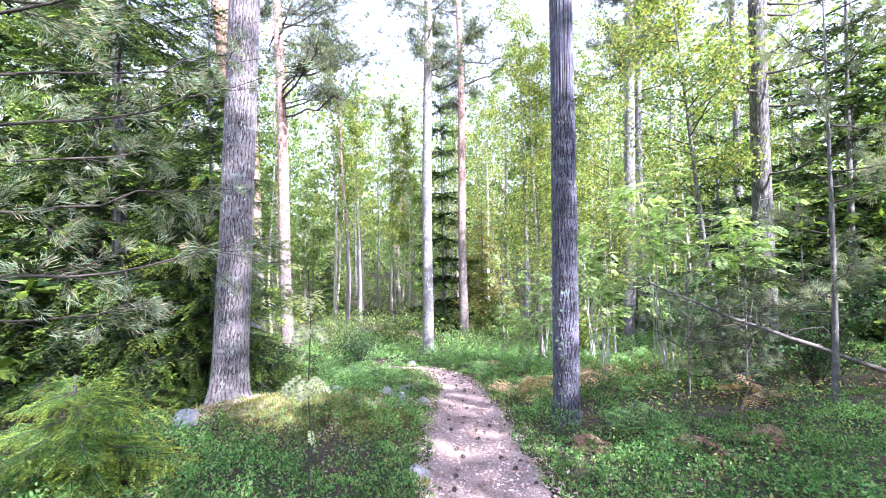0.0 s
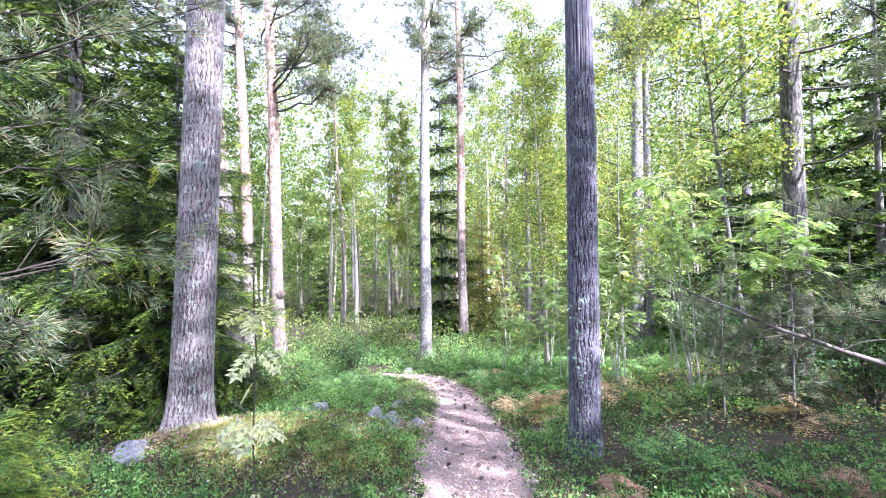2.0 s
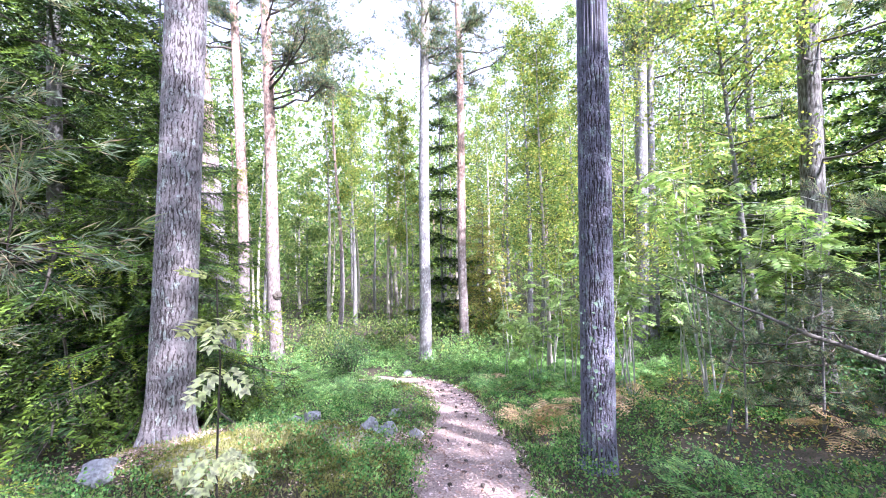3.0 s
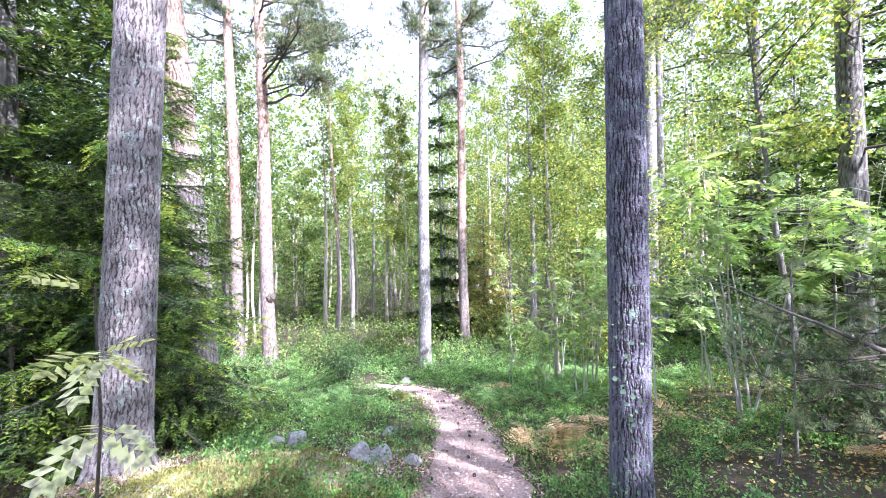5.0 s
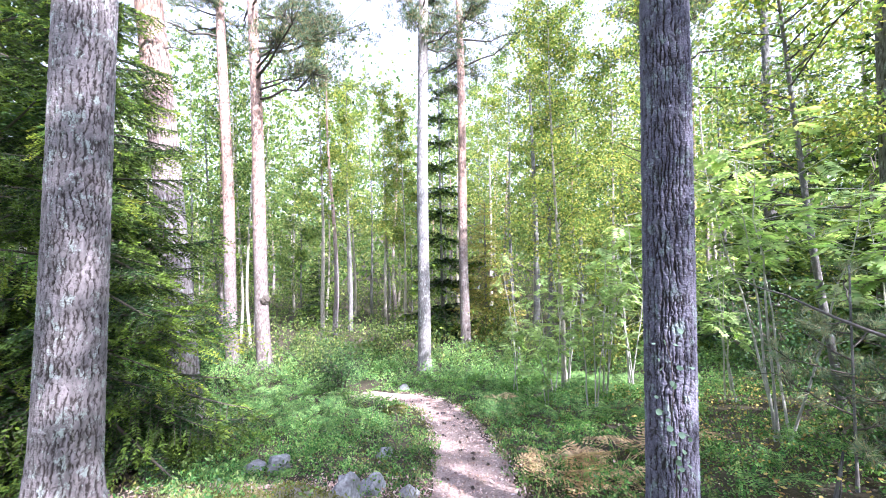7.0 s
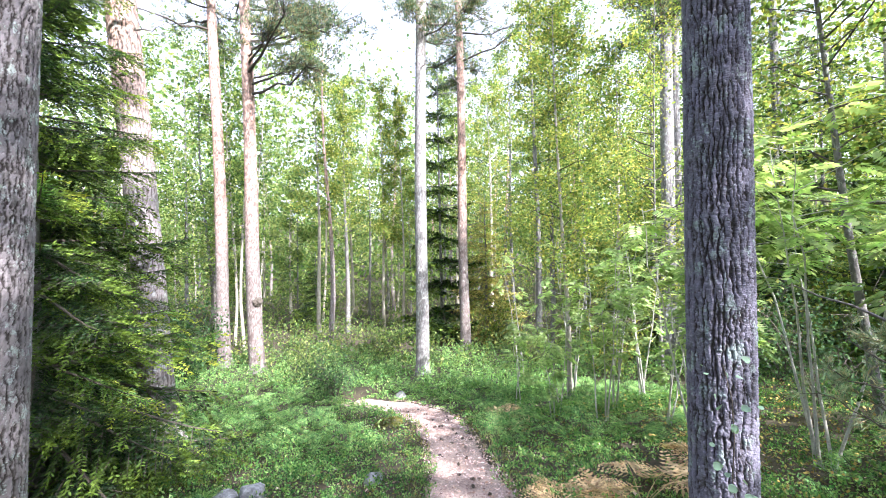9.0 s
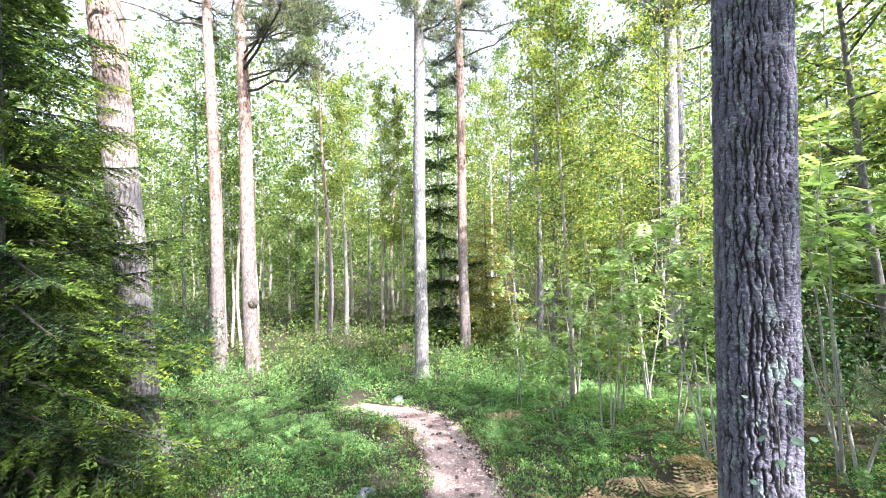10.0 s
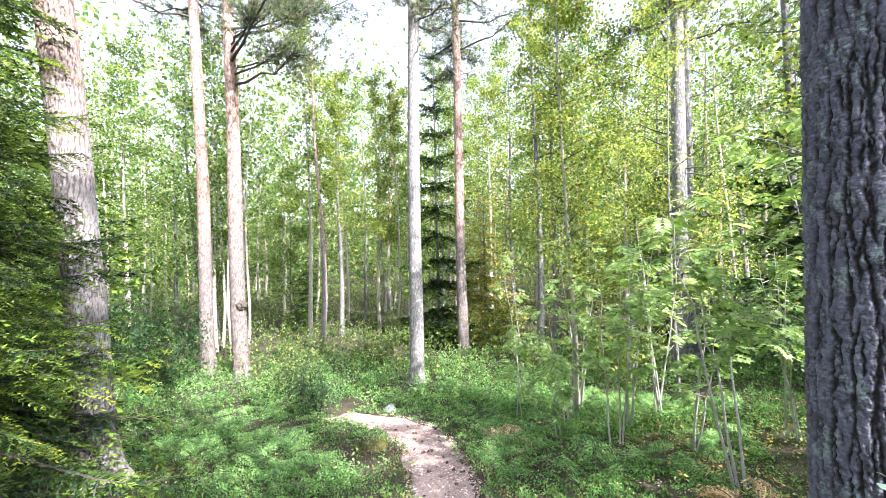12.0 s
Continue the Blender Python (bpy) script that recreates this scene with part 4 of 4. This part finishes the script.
# litter on the stony hump and round the stones
n = 12000
half = rng.random(n) < 0.55
x = np.where(half, rng.normal(-1.9, 0.55, n), rng.normal(-0.95, 0.45, n))
y = np.where(half, rng.normal(4.5, 0.28, n), rng.normal(5.35, 0.4, n))
c = np.stack([x, y, land(x, y) + rng.uniform(0.0, 0.02, n)], -1)
size = rng.uniform(0.012, 0.04, n)
v, f = leaves(c, ball(rng, n) * np.array([1, 1, 0.4]), ball(rng, n) * 0.6 + np.array([0, 0, 1.0]), size, size * 0.5, 0.25)
tagged(new("needle_litter", mesh_of("needle_litter", v, f, False, L_LITTER)), "pale brown needles and dry leaves round the stones", "litter", kind="stuff")

# yellow fallen leaves under the thicket
n = 2600
x, y = rng.uniform(2.2, 7.5, n), rng.uniform(4.2, 10, n)
c = np.stack([x, y, land(x, y) + rng.uniform(0.03, 0.2, n)], -1)
size = rng.uniform(0.025, 0.05, n)
v, f = leaves(c, ball(rng, n) * np.array([1, 1, 0.4]), ball(rng, n) * 0.6 + np.array([0, 0, 1.0]), size, size * 0.7, 0.2)
tagged(new("fallen_leaves", mesh_of("fallen_leaves", v, f, False, L_YELLOW)), "yellow and russet fallen leaves caught in low shrubs", "litter", kind="stuff")

# ---- ferns ----
def frond(rng, length, leaf):
    """One arching frond: side leaves in pairs, each with many small leaflets."""
    arch = lambda s: np.stack([s * length, 0 * s, 0.75 * length * s - 0.75 * length * s ** 2.2], -1)
    t = np.linspace(0.38, 0.99, 11)
    line = arch(t)
    ax = unit(np.gradient(line, axis=0))
    bits = [tube(arch(np.linspace(0, 1, 7)), np.linspace(0.006, 0.002, 7), 3)]
    for p, a, s in zip(line, ax, t):
        l = length * (0.40 * (1 - (s - 0.38) / 0.62) ** 0.8 + 0.03) * rng.uniform(0.85, 1.1)
        for g in (-1, 1):
            d = unit(a * 0.45 + np.array([0, g, -0.15 + rng.normal(0, 0.1)]))
            k = max(3, int(6 * l / (0.40 * length)) + 1)
            q = np.linspace(0.12, 1, k)[:, None]
            c = p + d * l * q
            across_ = unit(np.cross(d, [0, 0, 1.0]))
            for e in (-1, 1):
                bits.append(leaves(c, d * 0.55 + across_ * e, np.tile([0, 0, 1.0], (k, 1)) + ball(rng, k) * 0.3, l * 0.30 * (1.1 - 0.7 * q[:, 0]), length * 0.035, 0.1))
    return mesh_of("frond", *joined(bits), False, leaf)


def fern(x, y, fronds, count, size, seed, label, group):
    rng = np.random.default_rng(seed)
    t = thing("fern", x, y, label, "fern", group)
    for i in range(count):
        s = size * rng.uniform(0.75, 1.15)
        part("frond", fronds[rng.integers(len(fronds))], t).matrix_basis = pose(0, 0, 0.0, rng.uniform(-30, 30), rng.uniform(-32, 4), i * 360 / count + rng.uniform(-25, 25)) @ Matrix.Diagonal((s, s, s, 1))
    return t


GREEN_FRONDS = [frond(np.random.default_rng(50 + i), 1.0, L_FERN) for i in range(3)]
BROWN_FRONDS = [frond(np.random.default_rng(65 + i), 1.0, L_BROWNFERN) for i in range(2)]
DRY_FRONDS = [frond(np.random.default_rng(60 + i), 1.0, L_DRYFERN) for i in range(3)]
rng = np.random.default_rng(31)
for i, (x, y, n, s) in enumerate([(1.0, 5.75, 7, 0.34), (1.55, 5.75, 6, 0.42), (1.3, 5.55, 6, 0.3), (1.25, 3.55, 6, 0.22), (2.0, 3.15, 7, 0.28), (2.5, 3.3, 6, 0.24), (2.45, 6.4, 6, 0.3), (0.98, 8.7, 5, 0.35), (3.3, 4.6, 5, 0.3)]):
    fern(x, y, BROWN_FRONDS if i in (3, 4, 5) else DRY_FRONDS, n + 2, s * (1.0 if i in (3, 4, 5) else 1.5), 500 + i, "withered brown bracken fern lying on low shrubs" if i in (3, 4, 5) else "withered straw-coloured bracken fern", "withered ferns")
SPOTS = [(1.1, 8.9), (1.35, 8.4), (1.8, 3.75), (1.55, 7.2), (2.1, 7.8), (1.7, 9.8), (0.9, 10.8), (1.5, 11.6), (0.4, 12.6), (-0.3, 12.3), (0.8, 13.6), (-1.1, 12.9), (2.3, 12.2), (-0.2, 14.3), (1.9, 14.2),
         (-2.6, 8.8), (-3.0, 9.6), (-2.2, 9.3), (-3.6, 10.3), (-2.9, 10.9), (-4.1, 11.2), (-1.9, 8.2), (-3.3, 8.6), (-4.6, 12.1), (-3.7, 12.4), (-5.2, 13), (-2.8, 12.9), (-1.7, 7.4), (-1.3, 8.0),
         (-1.9, 5.9), (-1.5, 5.75), (3.1, 11.5), (3.6, 13), (4.8, 9.6), (3.9, 8.8), (-5.9, 14.3), (-4.5, 14.6), (2.6, 5.4), (3.4, 5.9), (-1.75, 14.8), (-3.2, 15.2)]
SPOTS += [(float(a), float(b)) for a, b in zip(np.concatenate([rng.uniform(-4.6, 3.6, 40), rng.uniform(1.0, 4.6, 34), rng.uniform(-4.4, -1.8, 16)]), np.concatenate([rng.uniform(7.6, 15, 40), rng.uniform(7.4, 12.5, 34), rng.uniform(8.4, 12, 16)])) if off_path(np.array([a]), np.array([b]))[0] > 0.3]
for i, (x, y) in enumerate(SPOTS):
    near = (-1.9, 5.9) == (x, y) or (-1.5, 5.75) == (x, y)
    fern(x, y, GREEN_FRONDS, int(rng.integers(4, 7)), 0.24 if near else rng.uniform(0.32, 0.55), 600 + i, "fresh green bracken fern with arching fronds", "green ferns")


# ---- rocks ----
def rock(name, x, y, sx, sy, sz, seed, label, material, sink=0.35, z=None):
    b = bmesh.new()
    bmesh.ops.create_icosphere(b, subdivisions=4, radius=1)
    off = Vector((seed * 3.7, seed * 1.3, 0))
    cuts = [Vector(ball(np.random.default_rng(seed * 10 + i), 1)[0]) for i in range(9)]
    for q in b.verts:
        for c in cuts:
            d = q.co.dot(c) - 0.62
            if d > 0:
                q.co -= c * d * 0.95
        q.co *= 1 + 0.14 * noise.noise(q.co * 1.8 + off) + 0.06 * noise.noise(q.co * 5 + off) + 0.03 * noise.noise(q.co * 12 + off)
        q.co = Vector((q.co.x * sx, q.co.y * sy, q.co.z * sz))
    me = bpy.data.meshes.new(name)
    b.to_mesh(me), b.free()
    me.materials.append(material)
    for p in me.polygons:
        p.use_smooth = True
    ob = tagged(new(name, me), label, "rock", "rocks beside the path")
    ob.matrix_basis = pose(x, y, (float(land(x, y)) if z is None else z) + sz * (1 - 2 * sink) * 0.5, 0, 0, seed * 50)
    if material == M_MOSSROCK:
        rng = np.random.default_rng(seed)
        co = np.array([q.co[:] for q in me.vertices])
        co = co[co[:, 2] > -0.2 * sz]
        c = co[rng.integers(0, len(co), 2600)] + rng.normal(0, 0.012, (2600, 3))
        part("moss", mesh_of("moss", *leaves(c, ball(rng, 2600) + np.array([0, 0, 0.9]), ball(rng, 2600), rng.uniform(0.015, 0.04, 2600), 0.012), False, L_MOSS), ob, "yellow-green moss cover")


for i, (x, y, sx, sy, sz) in enumerate([(-0.80, 5.32, 0.15, 0.12, 0.15), (-0.64, 5.65, 0.16, 0.12, 0.10), (-0.86, 5.75, 0.11, 0.09, 0.08), (-1.62, 6.15, 0.13, 0.11, 0.10), (-1.88, 6.15, 0.15, 0.1, 0.08),
                                        (-0.66, 6.6, 0.11, 0.09, 0.07), (-1.15, 5.2, 0.12, 0.09, 0.06), (-0.28, 5.5, 0.08, 0.07, 0.06), (-0.2, 3.0, 0.09, 0.07, 0.05), (-0.95, 11.9, 0.16, 0.13, 0.09)]):
    rock("rock", x, y, sx * 1.25, sy * 1.2, sz * 1.3, i + 1, "angular grey stone half sunk in the forest floor", M_ROCK)
rock("boulder", -2.58, 4.12, 0.17, 0.15, 0.2, 20, "small weathered grey boulder at the edge of a mossy hump", M_ROCK, 0.62)
rock("boulder", -2.0, 4.42, 0.42, 0.25, 0.07, 23, "flat mossy boulder in front of a stout pine", M_MOSSROCK, 0.45)
rock("boulder", -0.95, 4.75, 0.45, 0.4, 0.09, 21, "low boulder covered with yellow moss beside the path", M_MOSSROCK, 0.45)
rock("boulder", -0.8, 9.0, 0.2, 0.15, 0.10, 22, "small boulder covered with yellow moss beside the path", M_MOSSROCK, 0.45)

# ---- saplings ----
def pinnate(rng, length, leaf):
    """One rowan leaf: leaflets in pairs along a stalk."""
    t = np.linspace(0.3, 0.93, 5)
    line = np.stack([t * length, 0 * t, -0.18 * length * t ** 2], -1)
    bits = []
    for g in (-1, 1):
        l = length * 0.42 * (1 - 0.45 * np.abs(t - 0.55))
        bits.append(leaves(line, np.tile([0.55, g, -0.18], (5, 1)), np.tile([0, 0, 1.0], (5, 1)) + ball(rng, 5) * 0.25, l, length * 0.20, 0.12))
    bits.append(leaves(line[-1:], np.array([[1, 0, -0.3]]), np.array([[0, 0, 1.0]]), length * 0.34, length * 0.20, 0.12))
    s = np.linspace(0, 1, 4)
    bits.append(tube(np.stack([s * length * 0.97, 0 * s, -0.18 * length * s ** 2], -1), np.full(4, 0.0015), 3))
    return joined(bits)


def moved(vf, m):
    v, f = vf
    m = np.array(m)
    return v @ m[:3, :3].T + m[:3, 3], f


def rowan(x, y, h, stems, spread, size, count, seed, label, leaf, group="rowan saplings", z0=0.4, bark=None):
    """A sapling of a few thin stems with pinnate leaves."""
    rng = np.random.default_rng(seed)
    t = thing("rowan_sapling", x, y, label, "sapling", group)
    kinds = [pinnate(rng, 1.0, leaf) for _ in range(3)]
    bits = []
    for i in range(stems):
        a = rng.uniform(0, 6.28)
        hh = h * rng.uniform(0.75, 1.0)
        q = np.array([math.cos(a) * spread * rng.uniform(0.3, 0.8), math.sin(a) * spread * rng.uniform(0.3, 0.8), hh])
        line = wobbly(rng, arc((rng.normal(0, 0.04), rng.normal(0, 0.04), -0.03), q, 0.03, 9), 0.03)
        limbs = [tube(line, np.linspace(0.006 + 0.003 * h, 0.0025, 9), 6)]
        for j in range(count):
            s = z0 + (1 - z0) * (j + 0.5) / count
            p = line[0] + (line[-1] - line[0]) * s
            k = min(int(s * 8), 7)
            p = line[k] + (line[k + 1] - line[k]) * (s * 8 - k)
            b, l = rng.uniform(0, 6.28), spread * rng.uniform(0.2, 0.8) * (1.1 - 0.6 * s)
            e = p + np.array([math.cos(b) * l, math.sin(b) * l, l * rng.uniform(0.1, 0.6)])
            part("twig", mesh_of("twig", *tube(np.stack([p, e]), np.array([0.004, 0.002]), 4), True, bark or M_STEM), t)
            for m in range(4):
                w = size * rng.uniform(0.7, 1.2)
                at = p + (e - p) * rng.uniform(0.5, 1.0)
                bits.append(moved(kinds[rng.integers(3)], pose(*at, rng.uniform(-28, 28), rng.uniform(-18, 38), math.degrees(b) + rng.uniform(-100, 100)) @ Matrix.Diagonal((w, w, w, 1))))
        part("stem", mesh_of("stem", *joined(limbs), True, bark or M_STEM), t)
    part("foliage", mesh_of("foliage", *joined(bits), False, leaf), t)
    return t


# the pale sapling standing close by the path
rng = np.random.default_rng(3)
t = thing("rowan_sapling", -0.87, 2.62, "pale yellow-green rowan sapling with a thin brown stem", "sapling")
line = wobbly(rng, arc((0, 0, -0.05), (0.02, 0.0, 1.42), 0.0, 10), 0.008)
part("stem", mesh_of("stem", *tube(line, np.linspace(0.006, 0.003, 10), 6), True, M_TWIG), t)
kind = pinnate(rng, 1.0, L_PALE)
for i, (z, az, tilt, l) in enumerate([(1.38, 140, 0, 0.18), (1.33, 280, 0, 0.19), (1.28, 40, 0, 0.17), (0.95, 160, 0, 0.18), (0.9, 90, 0, 0.19), (0.88, 310, 0, 0.18), (1.42, 200, -30, 0.17), (1.40, 320, -15, 0.19), (1.36, 80, -20, 0.18), (1.30, 170, 5, 0.22), (1.26, 250, 10, 0.22), (1.24, 10, 5, 0.2), (1.18, 130, 12, 0.2),
                                      (0.92, 340, 0, 0.18), (0.90, 200, 0, 0.24), (0.86, 270, 8, 0.22), (0.84, 30, 5, 0.24), (0.80, 120, 10, 0.22), (0.62, 300, 12, 0.14)]):
    part("leaf", mesh_of("leaf", *kind, False, L_PALE), t).matrix_basis = pose(*line[min(int(z / 1.42 * 9), 9)], rng.uniform(-55, 55), tilt + rng.uniform(5, 40), az) @ Matrix.Diagonal((l * 0.68, l * 0.68, l * 0.68, 1))

rowan(3.4, 6.3, 3.0, 5, 1.2, 0.23, 11, 1, "rowan sapling with fans of bright green leaves", L_ROWAN, z0=0.62)
rowan(2.75, 7.0, 2.7, 3, 0.8, 0.23, 8, 2, "rowan sapling with fans of bright green leaves", L_ROWAN, z0=0.6)
rowan(4.3, 6.0, 2.6, 4, 0.9, 0.23, 9, 3, "rowan sapling with fans of bright green leaves", L_ROWAN, z0=0.5)
for i, (x, y, h, s, sp) in enumerate([(2.35, 8.6, 2.4, 3, 0.5), (2.75, 9.2, 2.9, 4, 0.6), (3.15, 8.3, 2.2, 3, 0.5), (2.0, 9.6, 2.4, 2, 0.5), (1.75, 9.0, 1.6, 2, 0.35), (3.5, 9.8, 3.2, 4, 0.7), (2.6, 10.8, 3.4, 3, 0.7), (1.45, 10.6, 1.8, 2, 0.4), (1.9, 12.4, 3.5, 2, 0.6), (4.2, 8.2, 2.6, 3, 0.6)]):
    rowan(x, y, h, s, sp, 0.21, 7, 20 + i, "thin many-stemmed rowan sapling with pale stems", L_ROWAN, z0=0.35)


# ---- leafy bushes ----
def bush(x, y, h, r, n, size, leaf, seed, label, bare=False):
    rng = np.random.default_rng(seed)
    t = thing("bush", x, y, label, "bush", "bushes of the wood")
    limbs, cs = [], []
    for i in range(12):
        a, l = rng.uniform(0, 6.28), r * rng.uniform(0.3, 1.0)
        q = np.array([math.cos(a) * l, math.sin(a) * l, h * rng.uniform(0.5, 1.0)])
        line = wobbly(rng, arc((0, 0, -0.03), q, 0.1, 7), 0.06 * h)
        bits = [tube(line, np.linspace(0.012, 0.003, 7), 4)]
        for k in range(2, 7):
            for m in range(2):
                e = line[k] + ball(rng, 1)[0] * 0.3 * r
                bits.append(tube(np.stack([line[k], e]), np.array([0.004, 0.0015]), 3))
                cs.append(e + rng.normal(0, 0.12 * r, (n, 3)))
        limbs.append(joined(bits))
    for lb in limbs:
        part("stem", mesh_of("stem", *lb, True, M_DEAD if bare else M_TWIG), t)
    c = np.concatenate(cs)
    v, f = leaves(c, ball(rng, len(c)), ball(rng, len(c)) + np.array([0, 0, 0.8]), size * rng.uniform(0.6, 1.2, len(c)), size * 0.6, 0.12)
    part("foliage", mesh_of("foliage", v, f, False, leaf), t)


for i, (x, y, h, r, n, s, l) in enumerate([(-2.35, 11.7, 0.95, 0.75, 14, 0.06, L_BUSH), (-3.6, 13.6, 1.2, 0.9, 12, 0.08, L_FAR), (-7.5, 14.6, 2.0, 1.3, 18, 0.11, L_BUSH), (-9.2, 15.5, 2.6, 1.6, 18, 0.12, L_BUSH), (-4.6, 17.2, 1.3, 1.1, 12, 0.1, L_FAR),
                                           (-2.2, 18.0, 1.1, 1.1, 12, 0.1, L_FAR), (2.6, 15.2, 1.2, 1.0, 12, 0.09, L_FAR), (4.4, 13.0, 1.5, 1.2, 14, 0.09, L_BIRCH), (6.6, 10.6, 1.9, 1.3, 16, 0.08, L_BUSH), (7.6, 8.4, 1.8, 1.3, 16, 0.07, L_BUSH), (5.2, 8.2, 1.5, 1.0, 14, 0.06, L_BUSH),
                                           (6.4, 5.3, 1.5, 1.1, 16, 0.06, L_BUSH), (3.6, 5.4, 0.8, 0.7, 10, 0.05, L_BUSH), (4.4, 4.9, 0.7, 0.6, 10, 0.05, L_BUSH), (8.5, 12, 2.4, 1.6, 16, 0.11, L_BIRCH), (2.3, 19.5, 1.8, 1.3, 14, 0.11, L_BIRCH), (-6.5, 9.5, 1.2, 1.0, 14, 0.07, L_BUSH), (-4.8, 3.6, 0.7, 0.7, 12, 0.05, L_BUSH)]):
    bush(x, y, h, r, n, s, l, 700 + i, "dense leafy green bush in the undergrowth")


# ---- young pines with long needles ----
def young_pine(x, y, h, r0, branches, seed, label, needle=0.075, leaf=L_YOUNG):
    """branches: height on the stem, compass angle in degrees, length, rise."""
    rng = np.random.default_rng(seed)
    t = thing("young_pine", x, y, label, "tree")
    part("trunk", trunk_mesh("trunk", h, r0, 0.006, (0, 0), 0.02, 10, 0.15, seed, M_GREY, 0, 0.2), t)
    for z, az, l, rise in branches:
        a = radians(az)
        p = np.array([0, 0, z])
        q = p + np.array([math.cos(a) * l, math.sin(a) * l, rise * l])
        line = wobbly(rng, arc(p, q, -0.05 * l, 9), 0.02 * l)
        bits, cs, ds = [tube(line, np.linspace(0.006 + 0.004 * l, 0.003, 9), 5)], [], []
        for m in range(int(9 * l) + 4):
            k = int(rng.uniform(2, 8.99))
            e = line[k] + (unit(q - p) * 0.6 + ball(rng, 1)[0] * 0.8) * l * rng.uniform(0.08, 0.24)
            bits.append(tube(np.stack([line[k], e]), np.array([0.003, 0.002]), 3))
            cs.append(e), ds.append(e - line[k])
            cs.append((e * 0.65 + line[k] * 0.35)), ds.append(e - line[k])
        cs.append(line[-1]), ds.append(q - p)
        b = part("branch", mesh_of("branch", *joined(bits), True, M_TWIG), t)
        part("needles", mesh_of("needles", *tufts(rng, np.array(cs), np.array(ds), 30, needle, 0.005, 0.75), False, leaf), b)
    return t


rng = np.random.default_rng(12)
young_pine(-3.0, 2.3, 4.5, 0.05, [(1.45, 2, 1.8, 0.05), (1.8, 12, 1.5, 0.1), (2.3, 8, 1.7, 0.12), (1.2, 20, 1.2, 0.0), (2.6, 25, 1.6, 0.2), (2.8, -2, 1.7, 0.25), (2.1, 45, 1.2, 0.2), (3.0, 15, 1.4, 0.2)], 1,
           "young pine reaching long-needled branches towards the path")
young_pine(3.95, 4.2, 4.2, 0.032, [(0.9 + 0.16 * i, float(rng.uniform(0, 360)), float(rng.uniform(0.5, 1.0)), float(rng.uniform(0, 0.4))) for i in range(20)], 2, "young pine with soft grey-green needles")
for q, (x, y, h) in enumerate([(3.9, 5.7, 2.0), (3.45, 4.75, 1.3), (4.7, 5.4, 1.8)]):
    young_pine(x, y, h, 0.013, [(0.2 + h * 0.045 * i, float(rng.uniform(0, 360)), float(rng.uniform(0.35, 0.8)), float(rng.uniform(-0.1, 0.35))) for i in range(17)], 20 + q, "small dense pine sapling with dark grey-green needles", 0.06, L_PINE)
young_pine(3.0, 5.1, 1.6, 0.011, [(0.25 + 0.1 * i, float(rng.uniform(0, 360)), float(rng.uniform(0.3, 0.7)), float(rng.uniform(0, 0.4))) for i in range(12)], 4, "small pine sapling with soft grey-green needles", 0.06)

# ---- fallen wood ----
rng = np.random.default_rng(8)
t = thing("fallen_trunk", 3.0, 4.7, "thin fallen dead trunk leaning over the undergrowth", "log", z=float(land(5.3, 4.5)))
zz = t.location.z
line = wobbly(rng, arc((2.5, -0.15, 0.02), (0, 0, 0.66 - zz), 0.0, 10), 0.012)
part("log", mesh_of("log", *tube(line, np.linspace(0.032, 0.017, 10), 9), True, M_DEAD), t)
tail = wobbly(rng, arc(line[-1], line[-1] + np.array([-1.0, 0.2, 0.48]), 0.0, 8), 0.012)
part("top", mesh_of("top", *tube(tail, np.linspace(0.015, 0.004, 8), 6), True, M_DEAD), t)
for i in range(9):
    k = int(rng.integers(2, 9))
    e = line[k] + np.array([rng.normal(0, 0.25), rng.normal(0, 0.25), rng.uniform(-0.35, 0.2)])
    part("dead_twig", mesh_of("dead_twig", *tube(wobbly(rng, arc(line[k], e, 0.05, 6), 0.02), np.linspace(0.01, 0.003, 6), 5), True, M_DEAD), t)
t = thing("tree_stump", 2.75, 5.0, "broken grey stump of a small tree", "stump")
me = trunk_mesh("stem", 0.34, 0.018, 0.009, (0.18, 0), 0.03, 14, 0.05, 3, M_GREY, 0.008, 0.5)
part("stem", me, t)

# round-leaved seedling against the pine's foot
rng = np.random.default_rng(14)
t = thing("aspen_seedling", 1.2, 4.18, "thin aspen seedling with round pale blue-green leaves", "seedling")
line = wobbly(rng, arc((0, 0, -0.03), (-0.05, -0.02, 1.35), 0.0, 10), 0.012)
part("stem", mesh_of("stem", *tube(line, np.linspace(0.004, 0.002, 10), 5), True, M_TWIG), t)
for i in range(48):
    k = int(rng.integers(1, 10))
    at = line[k] + np.array([rng.normal(0, 0.05), rng.normal(0, 0.04) - 0.03, rng.normal(0, 0.05)])
    b = np.linspace(0, 2 * np.pi, 9)[:-1]
    s = rng.uniform(0.009, 0.017)
    part("leaf", mesh_of("leaf", np.stack([s * np.cos(b) * (1 + 0.2 * np.cos(b)), s * np.sin(b), 0.15 * s * np.cos(2 * b)], -1), np.arange(8)[None], False, L_ASPEN), t).matrix_basis = pose(*at, rng.uniform(0, 85), rng.uniform(-45, 45), rng.uniform(-80, 80))
